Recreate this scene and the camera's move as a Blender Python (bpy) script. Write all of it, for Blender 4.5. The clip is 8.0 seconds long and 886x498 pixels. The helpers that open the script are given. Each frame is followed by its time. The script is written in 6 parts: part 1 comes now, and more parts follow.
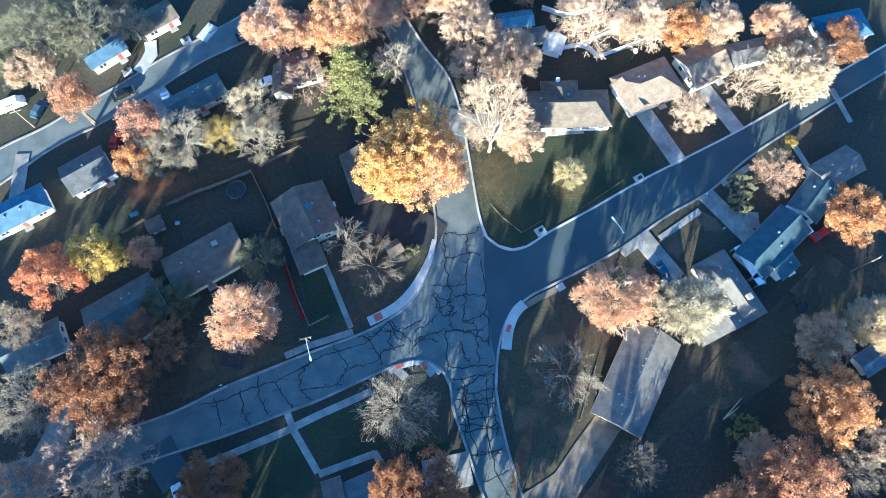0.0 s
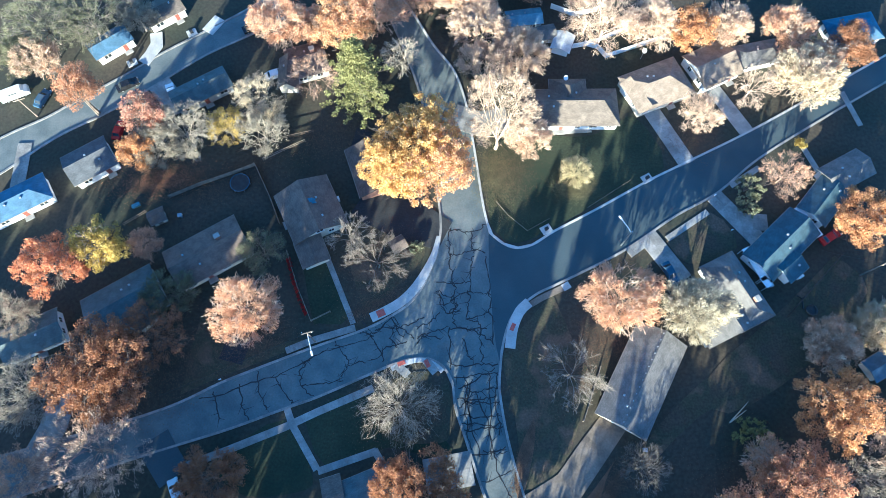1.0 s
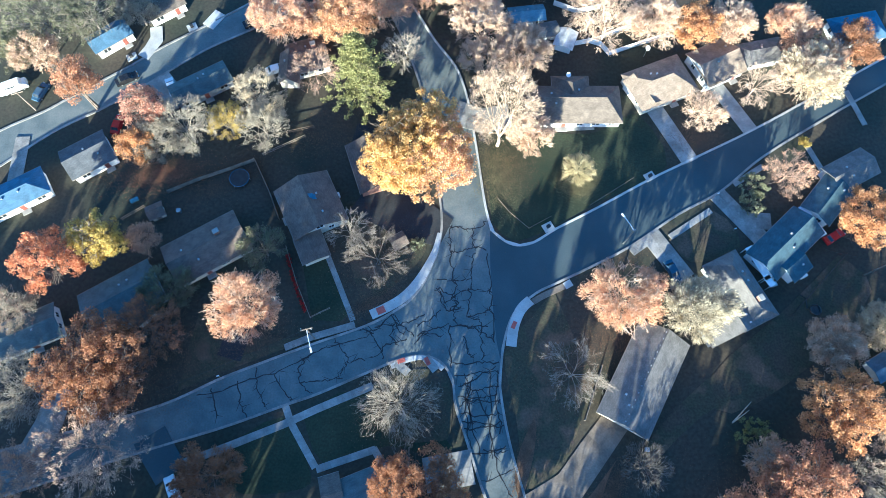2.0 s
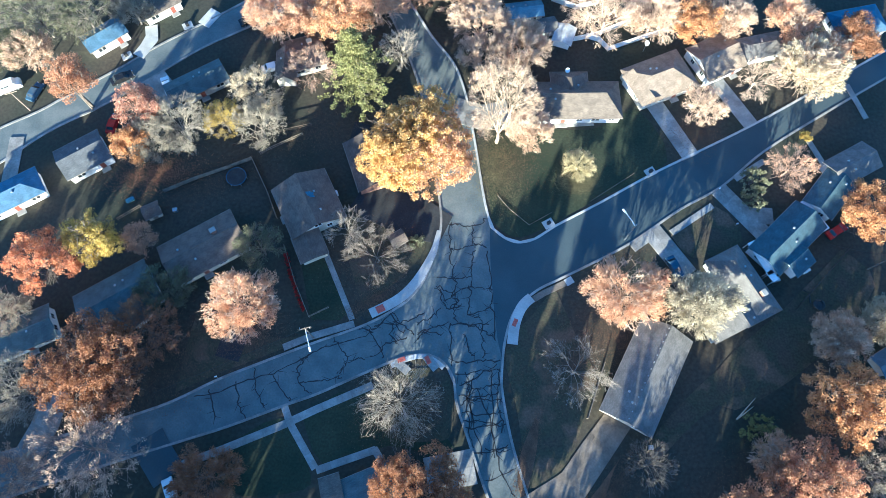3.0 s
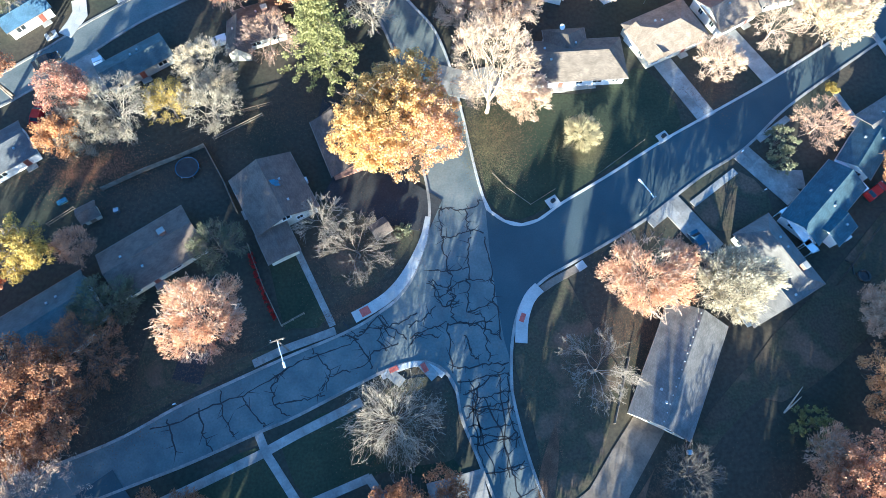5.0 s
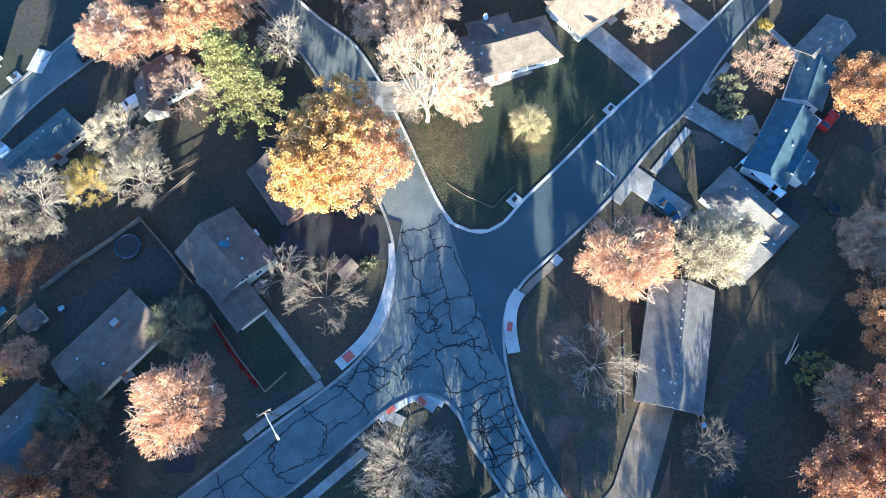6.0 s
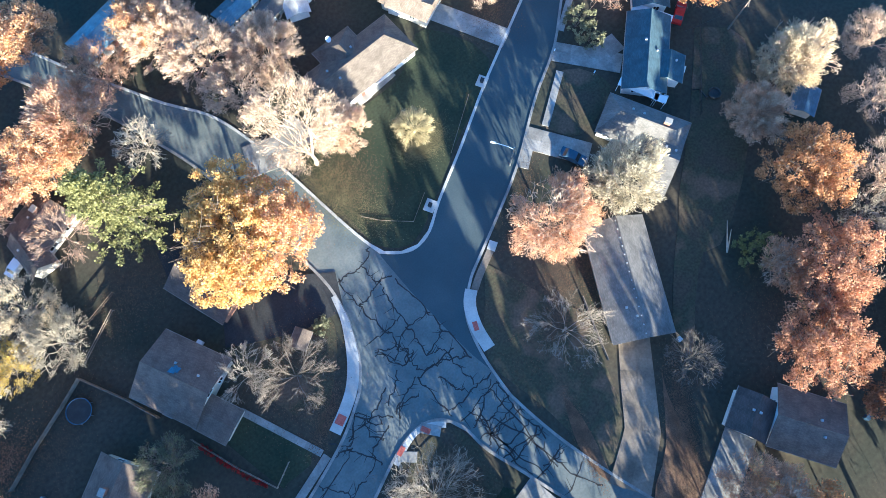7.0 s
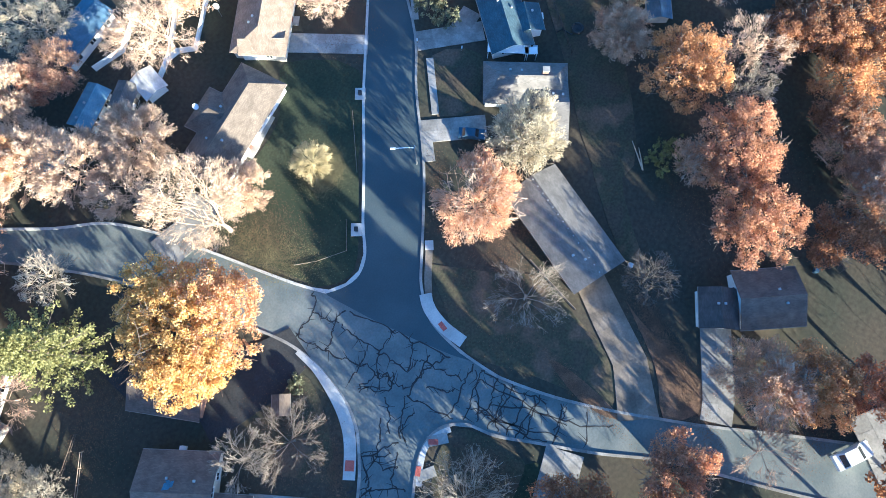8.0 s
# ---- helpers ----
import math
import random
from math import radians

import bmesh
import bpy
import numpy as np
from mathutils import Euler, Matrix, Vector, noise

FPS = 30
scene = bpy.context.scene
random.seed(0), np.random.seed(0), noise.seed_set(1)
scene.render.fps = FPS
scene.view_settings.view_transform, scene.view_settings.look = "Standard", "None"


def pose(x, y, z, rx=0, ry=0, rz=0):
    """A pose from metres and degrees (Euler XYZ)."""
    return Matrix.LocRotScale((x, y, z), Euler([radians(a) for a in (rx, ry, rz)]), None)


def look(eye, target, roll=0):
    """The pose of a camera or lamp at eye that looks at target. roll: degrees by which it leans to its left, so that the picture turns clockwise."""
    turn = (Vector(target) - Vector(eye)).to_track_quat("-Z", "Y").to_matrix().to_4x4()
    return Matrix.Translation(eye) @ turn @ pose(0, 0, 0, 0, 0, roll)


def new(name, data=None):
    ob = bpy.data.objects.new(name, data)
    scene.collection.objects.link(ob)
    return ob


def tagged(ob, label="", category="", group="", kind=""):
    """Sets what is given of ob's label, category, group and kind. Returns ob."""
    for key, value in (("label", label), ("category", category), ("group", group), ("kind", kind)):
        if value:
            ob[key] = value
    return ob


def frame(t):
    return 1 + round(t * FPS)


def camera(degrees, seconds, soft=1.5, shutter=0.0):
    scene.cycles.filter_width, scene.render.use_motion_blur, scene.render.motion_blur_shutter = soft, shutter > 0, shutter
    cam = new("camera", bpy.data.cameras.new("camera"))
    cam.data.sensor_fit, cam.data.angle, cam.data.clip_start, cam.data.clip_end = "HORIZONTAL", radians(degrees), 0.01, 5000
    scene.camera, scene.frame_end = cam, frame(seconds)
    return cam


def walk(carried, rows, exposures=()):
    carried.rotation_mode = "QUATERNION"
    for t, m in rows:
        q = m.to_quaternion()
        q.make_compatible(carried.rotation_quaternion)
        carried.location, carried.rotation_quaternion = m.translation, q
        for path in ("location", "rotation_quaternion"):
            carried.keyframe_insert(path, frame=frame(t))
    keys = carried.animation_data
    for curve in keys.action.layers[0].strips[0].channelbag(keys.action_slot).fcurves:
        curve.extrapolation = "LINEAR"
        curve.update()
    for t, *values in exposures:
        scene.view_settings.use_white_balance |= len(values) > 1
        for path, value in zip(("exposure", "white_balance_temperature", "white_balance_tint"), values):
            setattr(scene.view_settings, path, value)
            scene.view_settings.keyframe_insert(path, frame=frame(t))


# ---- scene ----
from mathutils.geometry import tessellate_polygon

# ---- camera ----
cam = camera(70.0, 8.0, soft=0.4)
walk(cam, [
    (0, look((-1.00, -23.89, 122.38), (0.07, 16.92, 0), 0.10)),
    (0.5, look((-1.43, -24.24, 121.67), (-0.30, 16.57, 0), 0.43)),
    (1, look((-1.83, -25.28, 120.36), (-0.84, 16.26, 0), 0.96)),
    (1.5, look((-2.05, -25.64, 119.62), (-1.03, 15.93, 0), 1.37)),
    (3, look((-2.43, -26.35, 117.51), (-0.95, 15.13, 0), 1.49)),
    (3.5, look((-2.60, -26.69, 116.60), (-0.82, 14.90, 0), 1.18)),
    (4, look((-2.69, -26.84, 116.02), (-0.96, 14.67, 0), 1.19)),
    (4.2, look((-2.45, -26.69, 115.77), (-0.96, 14.70, 0), 1.25)),
    (5.3, look((-5.31, -19.72, 97.99), (0.50, 13.41, 0), 4.58)),
    (5.5, look((-5.58, -18.47, 98.84), (0.56, 14.43, 0), 4.53)),
    (6, look((-3.42, -13.83, 99.13), (6.21, 15.60, 0), 1.06)),
    (6.5, look((-0.10, -9.91, 100.39), (12.42, 15.00, 0), -3.76)),
    (7, look((1.62, -5.48, 101.81), (16.92, 13.26, 0), -1.87)),
    (7.5, look((1.31, -5.01, 101.47), (20.50, 10.59, 0), 0.15)),
    (8, look((3.40, -4.58, 102.15), (23.90, 5.99, 0), -0.03)),
], exposures=[(0, 2.72, 4230, -4), (4.2, 2.66, 4240, -4), (5.3, 2.88, 4310, -2), (8, 2.85, 4460, 1)])

# ---- light: a low late-autumn sun, clear blue sky ----
SUN_EL, SUN_AZ = radians(11.0), radians(200)
world = bpy.data.worlds.new("sky")
scene.world = world
world.use_nodes = True
wn = world.node_tree.nodes
sky = wn.new("ShaderNodeTexSky")
sky.sky_type = "NISHITA"
sky.sun_disc = False
sky.ozone_density = 3.0
sky.sun_elevation, sky.sun_rotation = SUN_EL, SUN_AZ
wn["Background"].inputs[1].default_value = 0.064
world.node_tree.links.new(sky.outputs[0], wn["Background"].inputs[0])
sun = new("sun", bpy.data.lights.new("sun", "SUN"))
sun.data.energy, sun.data.angle, sun.data.color = 5.0, radians(0.5), (1.0, 0.72, 0.41)
SUN_DIR = Vector((math.sin(SUN_AZ) * math.cos(SUN_EL), math.cos(SUN_AZ) * math.cos(SUN_EL), math.sin(SUN_EL)))
sun.matrix_world = look(SUN_DIR * 300, (0, 0, 0))


# ---- materials ----
def surface(name, c1, c2, s1=0.3, s2=4.0, rough=0.9, bump=0.2, metal=0.0, fine=0.35, spread=0.0, c3=None):
    """Two colours mixed by a broad noise, graded by a fine one, with relief; spread: piece-to-piece variation."""
    m = bpy.data.materials.new(name)
    m.use_nodes = True
    t = m.node_tree
    b = t.nodes["Principled BSDF"]
    b.inputs["Roughness"].default_value = rough
    b.inputs["Metallic"].default_value = metal
    pos = t.nodes.new("ShaderNodeNewGeometry")

    def noise_at(scale, detail):
        n = t.nodes.new("ShaderNodeTexNoise")
        n.inputs["Scale"].default_value, n.inputs["Detail"].default_value = scale, detail
        t.links.new(pos.outputs["Position"], n.inputs["Vector"])
        return n
    big, small = noise_at(s1, 5.0), noise_at(s2, 4.0)
    ramp = t.nodes.new("ShaderNodeValToRGB")
    ramp.color_ramp.elements[0].position, ramp.color_ramp.elements[1].position = 0.36, 0.64
    ramp.color_ramp.elements[0].color, ramp.color_ramp.elements[1].color = (*c1, 1), (*c2, 1)
    if c3:
        e = ramp.color_ramp.elements.new(0.52)
        e.color = (*c3, 1)
    t.links.new(big.outputs["Fac"], ramp.inputs["Fac"])
    grade = t.nodes.new("ShaderNodeMapRange")
    grade.inputs["From Min"].default_value, grade.inputs["From Max"].default_value = 0.25, 0.75
    grade.inputs["To Min"].default_value, grade.inputs["To Max"].default_value = 1 - fine, 1 + fine
    t.links.new(small.outputs["Fac"], grade.inputs["Value"])
    mul = t.nodes.new("ShaderNodeVectorMath")
    mul.operation = "SCALE"
    t.links.new(ramp.outputs["Color"], mul.inputs[0])
    t.links.new(grade.outputs["Result"], mul.inputs["Scale"])
    last = mul
    if spread:
        info = t.nodes.new("ShaderNodeObjectInfo")
        r2 = t.nodes.new("ShaderNodeMapRange")
        r2.inputs["To Min"].default_value, r2.inputs["To Max"].default_value = 1 - spread, 1 + spread
        t.links.new(info.outputs["Random"], r2.inputs["Value"])
        last = t.nodes.new("ShaderNodeVectorMath")
        last.operation = "SCALE"
        t.links.new(mul.outputs[0], last.inputs[0])
        t.links.new(r2.outputs["Result"], last.inputs["Scale"])
    t.links.new(last.outputs[0], b.inputs["Base Color"])
    if bump:
        bp = t.nodes.new("ShaderNodeBump")
        bp.inputs["Strength"].default_value, bp.inputs["Distance"].default_value = bump, 0.05
        t.links.new(small.outputs["Fac"], bp.inputs["Height"])
        t.links.new(bp.outputs["Normal"], b.inputs["Normal"])
    return m


def foliage(name, dark, mid, light, through_light=0.45):
    """Leaves: each leaf cluster has its own shade, and lets some light through."""
    m = bpy.data.materials.new(name)
    m.use_nodes = True
    t = m.node_tree
    b = t.nodes["Principled BSDF"]
    b.inputs["Roughness"].default_value = 0.75
    geo = t.nodes.new("ShaderNodeNewGeometry")
    ramp = t.nodes.new("ShaderNodeValToRGB")
    dark, light = ([q + (m0 - q) * 0.35 for q, m0 in zip(c, mid)] for c in (dark, light))
    ramp.color_ramp.elements[0].color, ramp.color_ramp.elements[1].color = (*dark, 1), (*light, 1)
    ramp.color_ramp.elements.new(0.5).color = (*mid, 1)
    t.links.new(geo.outputs["Random Per Island"], ramp.inputs["Fac"])
    n = t.nodes.new("ShaderNodeTexNoise")
    n.inputs["Scale"].default_value, n.inputs["Detail"].default_value = 0.6, 4
    t.links.new(geo.outputs["Position"], n.inputs["Vector"])
    grade = t.nodes.new("ShaderNodeMapRange")
    grade.inputs["From Min"].default_value, grade.inputs["From Max"].default_value = 0.3, 0.7
    grade.inputs["To Min"].default_value, grade.inputs["To Max"].default_value = 0.6, 1.22
    t.links.new(n.outputs["Fac"], grade.inputs["Value"])
    mul = t.nodes.new("ShaderNodeVectorMath")
    mul.operation = "SCALE"
    t.links.new(ramp.outputs["Color"], mul.inputs[0])
    t.links.new(grade.outputs["Result"], mul.inputs["Scale"])
    t.links.new(mul.outputs[0], b.inputs["Base Color"])
    tr = t.nodes.new("ShaderNodeBsdfTranslucent")
    t.links.new(mul.outputs[0], tr.inputs["Color"])
    mix = t.nodes.new("ShaderNodeMixShader")
    mix.inputs[0].default_value = through_light
    t.links.new(b.outputs[0], mix.inputs[1])
    t.links.new(tr.outputs[0], mix.inputs[2])
    t.links.new(mix.outputs[0], t.nodes["Material Output"].inputs["Surface"])
    return m


def shingles(name, c1, c2, spread=0.0):
    """Asphalt shingles in courses, each tab a little different, streaked by weather."""
    m = bpy.data.materials.new(name)
    m.use_nodes = True
    t = m.node_tree
    b = t.nodes["Principled BSDF"]
    b.inputs["Roughness"].default_value = 0.85
    tc = t.nodes.new("ShaderNodeTexCoord")
    br = t.nodes.new("ShaderNodeTexBrick")
    br.inputs["Scale"].default_value = 1.0
    br.inputs["Brick Width"].default_value, br.inputs["Row Height"].default_value = 0.4, 0.15
    br.inputs["Mortar Size"].default_value = 0.012
    br.inputs["Color1"].default_value, br.inputs["Color2"].default_value = (*c1, 1), (*c2, 1)
    br.inputs["Mortar"].default_value = (*[c * 0.75 for c in c1], 1)
    t.links.new(tc.outputs["Object"], br.inputs["Vector"])
    n = t.nodes.new("ShaderNodeTexNoise")
    n.inputs["Scale"].default_value, n.inputs["Detail"].default_value = 0.6, 6
    t.links.new(tc.outputs["Object"], n.inputs["Vector"])
    grade = t.nodes.new("ShaderNodeMapRange")
    grade.inputs["From Min"].default_value, grade.inputs["From Max"].default_value = 0.3, 0.7
    grade.inputs["To Min"].default_value, grade.inputs["To Max"].default_value = 0.75, 1.25
    t.links.new(n.outputs["Fac"], grade.inputs["Value"])
    mul = t.nodes.new("ShaderNodeVectorMath")
    mul.operation = "SCALE"
    t.links.new(br.outputs["Color"], mul.inputs[0])
    t.links.new(grade.outputs["Result"], mul.inputs["Scale"])
    t.links.new(mul.outputs[0], b.inputs["Base Color"])
    bp = t.nodes.new("ShaderNodeBump")
    bp.inputs["Strength"].default_value, bp.inputs["Distance"].default_value = 0.4, 0.02
    t.links.new(br.outputs["Fac"], bp.inputs["Height"])
    t.links.new(bp.outputs["Normal"], b.inputs["Normal"])
    return m


GROUND = surface("ground", (0.03, 0.034, 0.022), (0.058, 0.046, 0.031), 0.06, 1.5, 0.95, 0.5, c3=(0.048, 0.042, 0.028))
LAWN_GREEN = surface("lawn_green", (0.02, 0.03, 0.014), (0.038, 0.044, 0.021), 0.12, 2.5, 0.95, 0.5)
LAWN_BROWN = surface("lawn_brown", (0.068, 0.052, 0.034), (0.125, 0.085, 0.055), 0.15, 2.5, 0.95, 0.5, c3=(0.055, 0.052, 0.028))
LITTER = surface("leaf_litter", (0.09, 0.056, 0.034), (0.2, 0.115, 0.066), 0.5, 5.0, 0.95, 0.5)
ASPHALT_OLD = surface("asphalt_old", (0.102, 0.121, 0.124), (0.156, 0.17, 0.166), 0.25, 3.0, 0.9, 0.25, fine=0.14)
ASPHALT_NEW = surface("asphalt_new", (0.046, 0.066, 0.077), (0.064, 0.086, 0.097), 0.1, 4.0, 0.88, 0.25, fine=0.1)
ASPHALT_BLACK = surface("asphalt_black", (0.02, 0.021, 0.024), (0.032, 0.033, 0.036), 0.3, 4.0, 0.85, 0.2)
TAR = surface("tar", (0.012, 0.012, 0.013), (0.02, 0.02, 0.02), 0.8, 6.0, 0.6, 0.1)
CONCRETE = surface("concrete", (0.22, 0.213, 0.2), (0.32, 0.31, 0.29), 0.4, 3.0, 0.9, 0.15, fine=0.15)
CONCRETE_OLD = surface("concrete_old", (0.2, 0.19, 0.175), (0.32, 0.3, 0.275), 0.35, 3.0, 0.92, 0.2, fine=0.2)
CONCRETE_BROWN = surface("concrete_brown", (0.13, 0.105, 0.08), (0.225, 0.185, 0.145), 0.3, 3.0, 0.92, 0.2, fine=0.2)
CONCRETE_NEW = surface("concrete_new", (0.4, 0.39, 0.37), (0.5, 0.49, 0.465), 0.4, 4.0, 0.9, 0.1, fine=0.08)
BRICK_RED = surface("red_paver", (0.33, 0.08, 0.06), (0.42, 0.12, 0.09), 1.0, 8.0, 0.85, 0.2)
SLAB = {"concrete_brown": surface("slab_brown", (0.13, 0.105, 0.08), (0.225, 0.185, 0.145), 0.3, 3.0, 0.92, 0.2, fine=0.2, spread=0.1),
        "concrete": surface("slab_concrete", (0.22, 0.213, 0.2), (0.32, 0.31, 0.29), 0.4, 3.0, 0.9, 0.15, fine=0.15, spread=0.14),
        "concrete_old": surface("slab_old", (0.2, 0.19, 0.175), (0.32, 0.3, 0.275), 0.35, 3.0, 0.92, 0.2, fine=0.2, spread=0.16),
        "concrete_new": surface("slab_new", (0.4, 0.39, 0.37), (0.5, 0.49, 0.465), 0.4, 4.0, 0.9, 0.1, fine=0.1, spread=0.07)}
BARK = surface("bark", (0.12, 0.095, 0.075), (0.2, 0.165, 0.135), 0.8, 6.0, 0.95, 0.5)
BARK_PALE = surface("bark_pale", (0.34, 0.285, 0.215), (0.5, 0.43, 0.335), 0.5, 5.0, 0.85, 0.3)
BARK_STONE = surface("bark_stone", (0.27, 0.225, 0.17), (0.42, 0.36, 0.28), 0.5, 5.0, 0.9, 0.3)
BARK_DARK = surface("bark_dark", (0.1, 0.085, 0.07), (0.17, 0.145, 0.12), 0.5, 5.0, 0.9, 0.3)
BARK_CREAM = surface("bark_cream", (0.36, 0.29, 0.205), (0.54, 0.44, 0.325), 0.5, 5.0, 0.85, 0.3)
BARK_GREY = surface("bark_grey", (0.2, 0.17, 0.14), (0.32, 0.275, 0.23), 0.5, 5.0, 0.9, 0.3)
BARK_PINK = surface("bark_pink", (0.24, 0.165, 0.125), (0.36, 0.26, 0.2), 0.5, 5.0, 0.9, 0.3)
BARK_STRAW = surface("twig_straw", (0.44, 0.38, 0.2), (0.58, 0.51, 0.29), 0.5, 5.0, 0.9, 0.3)
BARK_LIMB = surface("bark_limb", (0.36, 0.27, 0.185), (0.5, 0.39, 0.28), 0.5, 5.0, 0.9, 0.3)
BARK_TAN = surface("bark_tan", (0.43, 0.315, 0.225), (0.6, 0.46, 0.345), 0.5, 5.0, 0.9, 0.3)
ROOF_BROWN = shingles("roof_brown", (0.135, 0.1, 0.078), (0.18, 0.138, 0.11))
ROOF_UMBER = shingles("roof_umber", (0.07, 0.055, 0.048), (0.1, 0.08, 0.07))
ROOF_GREY = shingles("roof_grey", (0.14, 0.13, 0.122), (0.19, 0.178, 0.168))
ROOF_DARK = shingles("roof_dark", (0.075, 0.08, 0.09), (0.11, 0.115, 0.125))
ROOF_TEAL = shingles("roof_teal", (0.085, 0.11, 0.115), (0.115, 0.14, 0.145))
ROOF_TAN = shingles("roof_tan", (0.115, 0.092, 0.073), (0.16, 0.13, 0.104))
ROOF_CREAM = shingles("roof_cream", (0.215, 0.165, 0.12), (0.29, 0.228, 0.17))
ROOF_PALE = shingles("roof_pale", (0.5, 0.5, 0.5), (0.6, 0.6, 0.6))
ROOF_SLATE = shingles("roof_slate", (0.045, 0.08, 0.105), (0.065, 0.108, 0.14))
ROOF_SKY = shingles("roof_sky", (0.17, 0.28, 0.36), (0.23, 0.35, 0.43))
ROOF_BLUE = shingles("roof_blue", (0.065, 0.125, 0.2), (0.09, 0.16, 0.26))
SIDING_WHITE = surface("siding_white", (0.7, 0.69, 0.67), (0.8, 0.79, 0.77), 0.5, 5.0, 0.6, 0.1, fine=0.06)
SIDING_CREAM = surface("siding_cream", (0.56, 0.5, 0.4), (0.66, 0.6, 0.5), 0.5, 5.0, 0.65, 0.1, fine=0.08)
SIDING_GREY = surface("siding_grey", (0.3, 0.31, 0.32), (0.4, 0.41, 0.42), 0.5, 5.0, 0.65, 0.1, fine=0.08)
BRICK = surface("brick_wall", (0.22, 0.12, 0.085), (0.32, 0.18, 0.13), 1.5, 12.0, 0.9, 0.3, fine=0.2)
TRIM = surface("white_trim", (0.76, 0.76, 0.75), (0.84, 0.84, 0.83), 1.0, 8.0, 0.5, 0.0, fine=0.04)
GUTTER = surface("tan_gutter", (0.2, 0.17, 0.145), (0.27, 0.235, 0.2), 1.0, 8.0, 0.5, 0.0, fine=0.06)
GLASS = surface("window_glass", (0.02, 0.025, 0.03), (0.04, 0.045, 0.05), 0.5, 3.0, 0.06, 0.0)
DOOR_PAINT = surface("door_paint", (0.16, 0.05, 0.035), (0.2, 0.07, 0.05), 1.0, 6.0, 0.5, 0.0)
WOOD = surface("weathered_wood", (0.17, 0.135, 0.1), (0.27, 0.22, 0.17), 1.0, 10.0, 0.9, 0.3)
WOOD_DARK = surface("dark_wood", (0.06, 0.045, 0.035), (0.1, 0.075, 0.055), 1.0, 10.0, 0.9, 0.3)
METAL = surface("grey_metal", (0.42, 0.43, 0.44), (0.55, 0.56, 0.57), 1.0, 10.0, 0.4, 0.0, 0.8, fine=0.1)
WHITE_METAL = surface("white_metal", (0.72, 0.73, 0.74), (0.8, 0.81, 0.82), 1.0, 10.0, 0.35, 0.0, fine=0.05)
BLACK_PLASTIC = surface("black_plastic", (0.015, 0.015, 0.016), (0.03, 0.03, 0.03), 1.0, 10.0, 0.5, 0.0)
TARP_BLUE = surface("blue_tarp", (0.05, 0.12, 0.19), (0.08, 0.18, 0.27), 1.0, 6.0, 0.5, 0.2)
RED_LEAF = foliage("red_leaves", (0.22, 0.01, 0.012), (0.36, 0.02, 0.02), (0.45, 0.05, 0.04))
PAINT = {"white": surface("car_white", (0.75, 0.76, 0.77), (0.8, 0.8, 0.8), 1, 8, 0.25, 0, fine=0.02),
         "black": surface("car_black", (0.012, 0.012, 0.014), (0.02, 0.02, 0.022), 1, 8, 0.2, 0, fine=0.02),
         "blue": surface("car_blue", (0.05, 0.09, 0.14), (0.06, 0.1, 0.16), 1, 8, 0.22, 0, fine=0.02),
         "red": surface("car_red", (0.3, 0.02, 0.02), (0.34, 0.03, 0.03), 1, 8, 0.25, 0, fine=0.02)}
LEAF = {
    "gold": foliage("leaves_gold", (0.5, 0.29, 0.07), (0.76, 0.5, 0.165), (0.9, 0.7, 0.35)),
    "peach": foliage("leaves_peach", (0.52, 0.27, 0.12), (0.76, 0.46, 0.23), (0.9, 0.66, 0.42)),
    "orange": foliage("leaves_orange", (0.4, 0.175, 0.06), (0.64, 0.34, 0.14), (0.82, 0.53, 0.28)),
    "rust": foliage("leaves_rust", (0.22, 0.095, 0.045), (0.39, 0.19, 0.09), (0.56, 0.33, 0.18)),
    "pink": foliage("leaves_pink", (0.48, 0.25, 0.14), (0.72, 0.44, 0.265), (0.88, 0.65, 0.46)),
    "red": foliage("leaves_red", (0.42, 0.13, 0.06), (0.66, 0.29, 0.135), (0.8, 0.46, 0.26)),
    "yellow": foliage("leaves_yellow", (0.36, 0.25, 0.04), (0.6, 0.45, 0.1), (0.76, 0.62, 0.22)),
    "cream": foliage("leaves_cream", (0.5, 0.4, 0.25), (0.7, 0.58, 0.39), (0.86, 0.76, 0.57)),
    "sage": foliage("leaves_sage", (0.4, 0.34, 0.23), (0.6, 0.53, 0.38), (0.78, 0.7, 0.53)),
    "litter": foliage("leaves_litter", (0.09, 0.05, 0.028), (0.15, 0.085, 0.045), (0.22, 0.13, 0.07), 0.1),
    "straw": foliage("leaves_straw", (0.1, 0.088, 0.036), (0.17, 0.145, 0.064), (0.25, 0.21, 0.1), 0.1),
    "khaki": foliage("leaves_khaki", (0.38, 0.3, 0.16), (0.56, 0.46, 0.26), (0.72, 0.61, 0.39)),
    "tan": foliage("leaves_tan", (0.52, 0.36, 0.235), (0.74, 0.55, 0.395), (0.88, 0.72, 0.56)),
    "rose": foliage("leaves_rose", (0.42, 0.19, 0.12), (0.63, 0.34, 0.225), (0.78, 0.52, 0.38)),
    "oak": foliage("leaves_oak", (0.36, 0.17, 0.085), (0.57, 0.3, 0.165), (0.74, 0.46, 0.28)),
    "olive": foliage("leaves_olive", (0.12, 0.12, 0.065), (0.2, 0.2, 0.11), (0.3, 0.29, 0.18), 0.25),
    "green": foliage("leaves_green", (0.12, 0.125, 0.04), (0.24, 0.235, 0.08), (0.42, 0.39, 0.16), 0.3),
    "grey": foliage("leaves_grey", (0.24, 0.205, 0.15), (0.36, 0.315, 0.24), (0.48, 0.43, 0.34), 0.3),
}


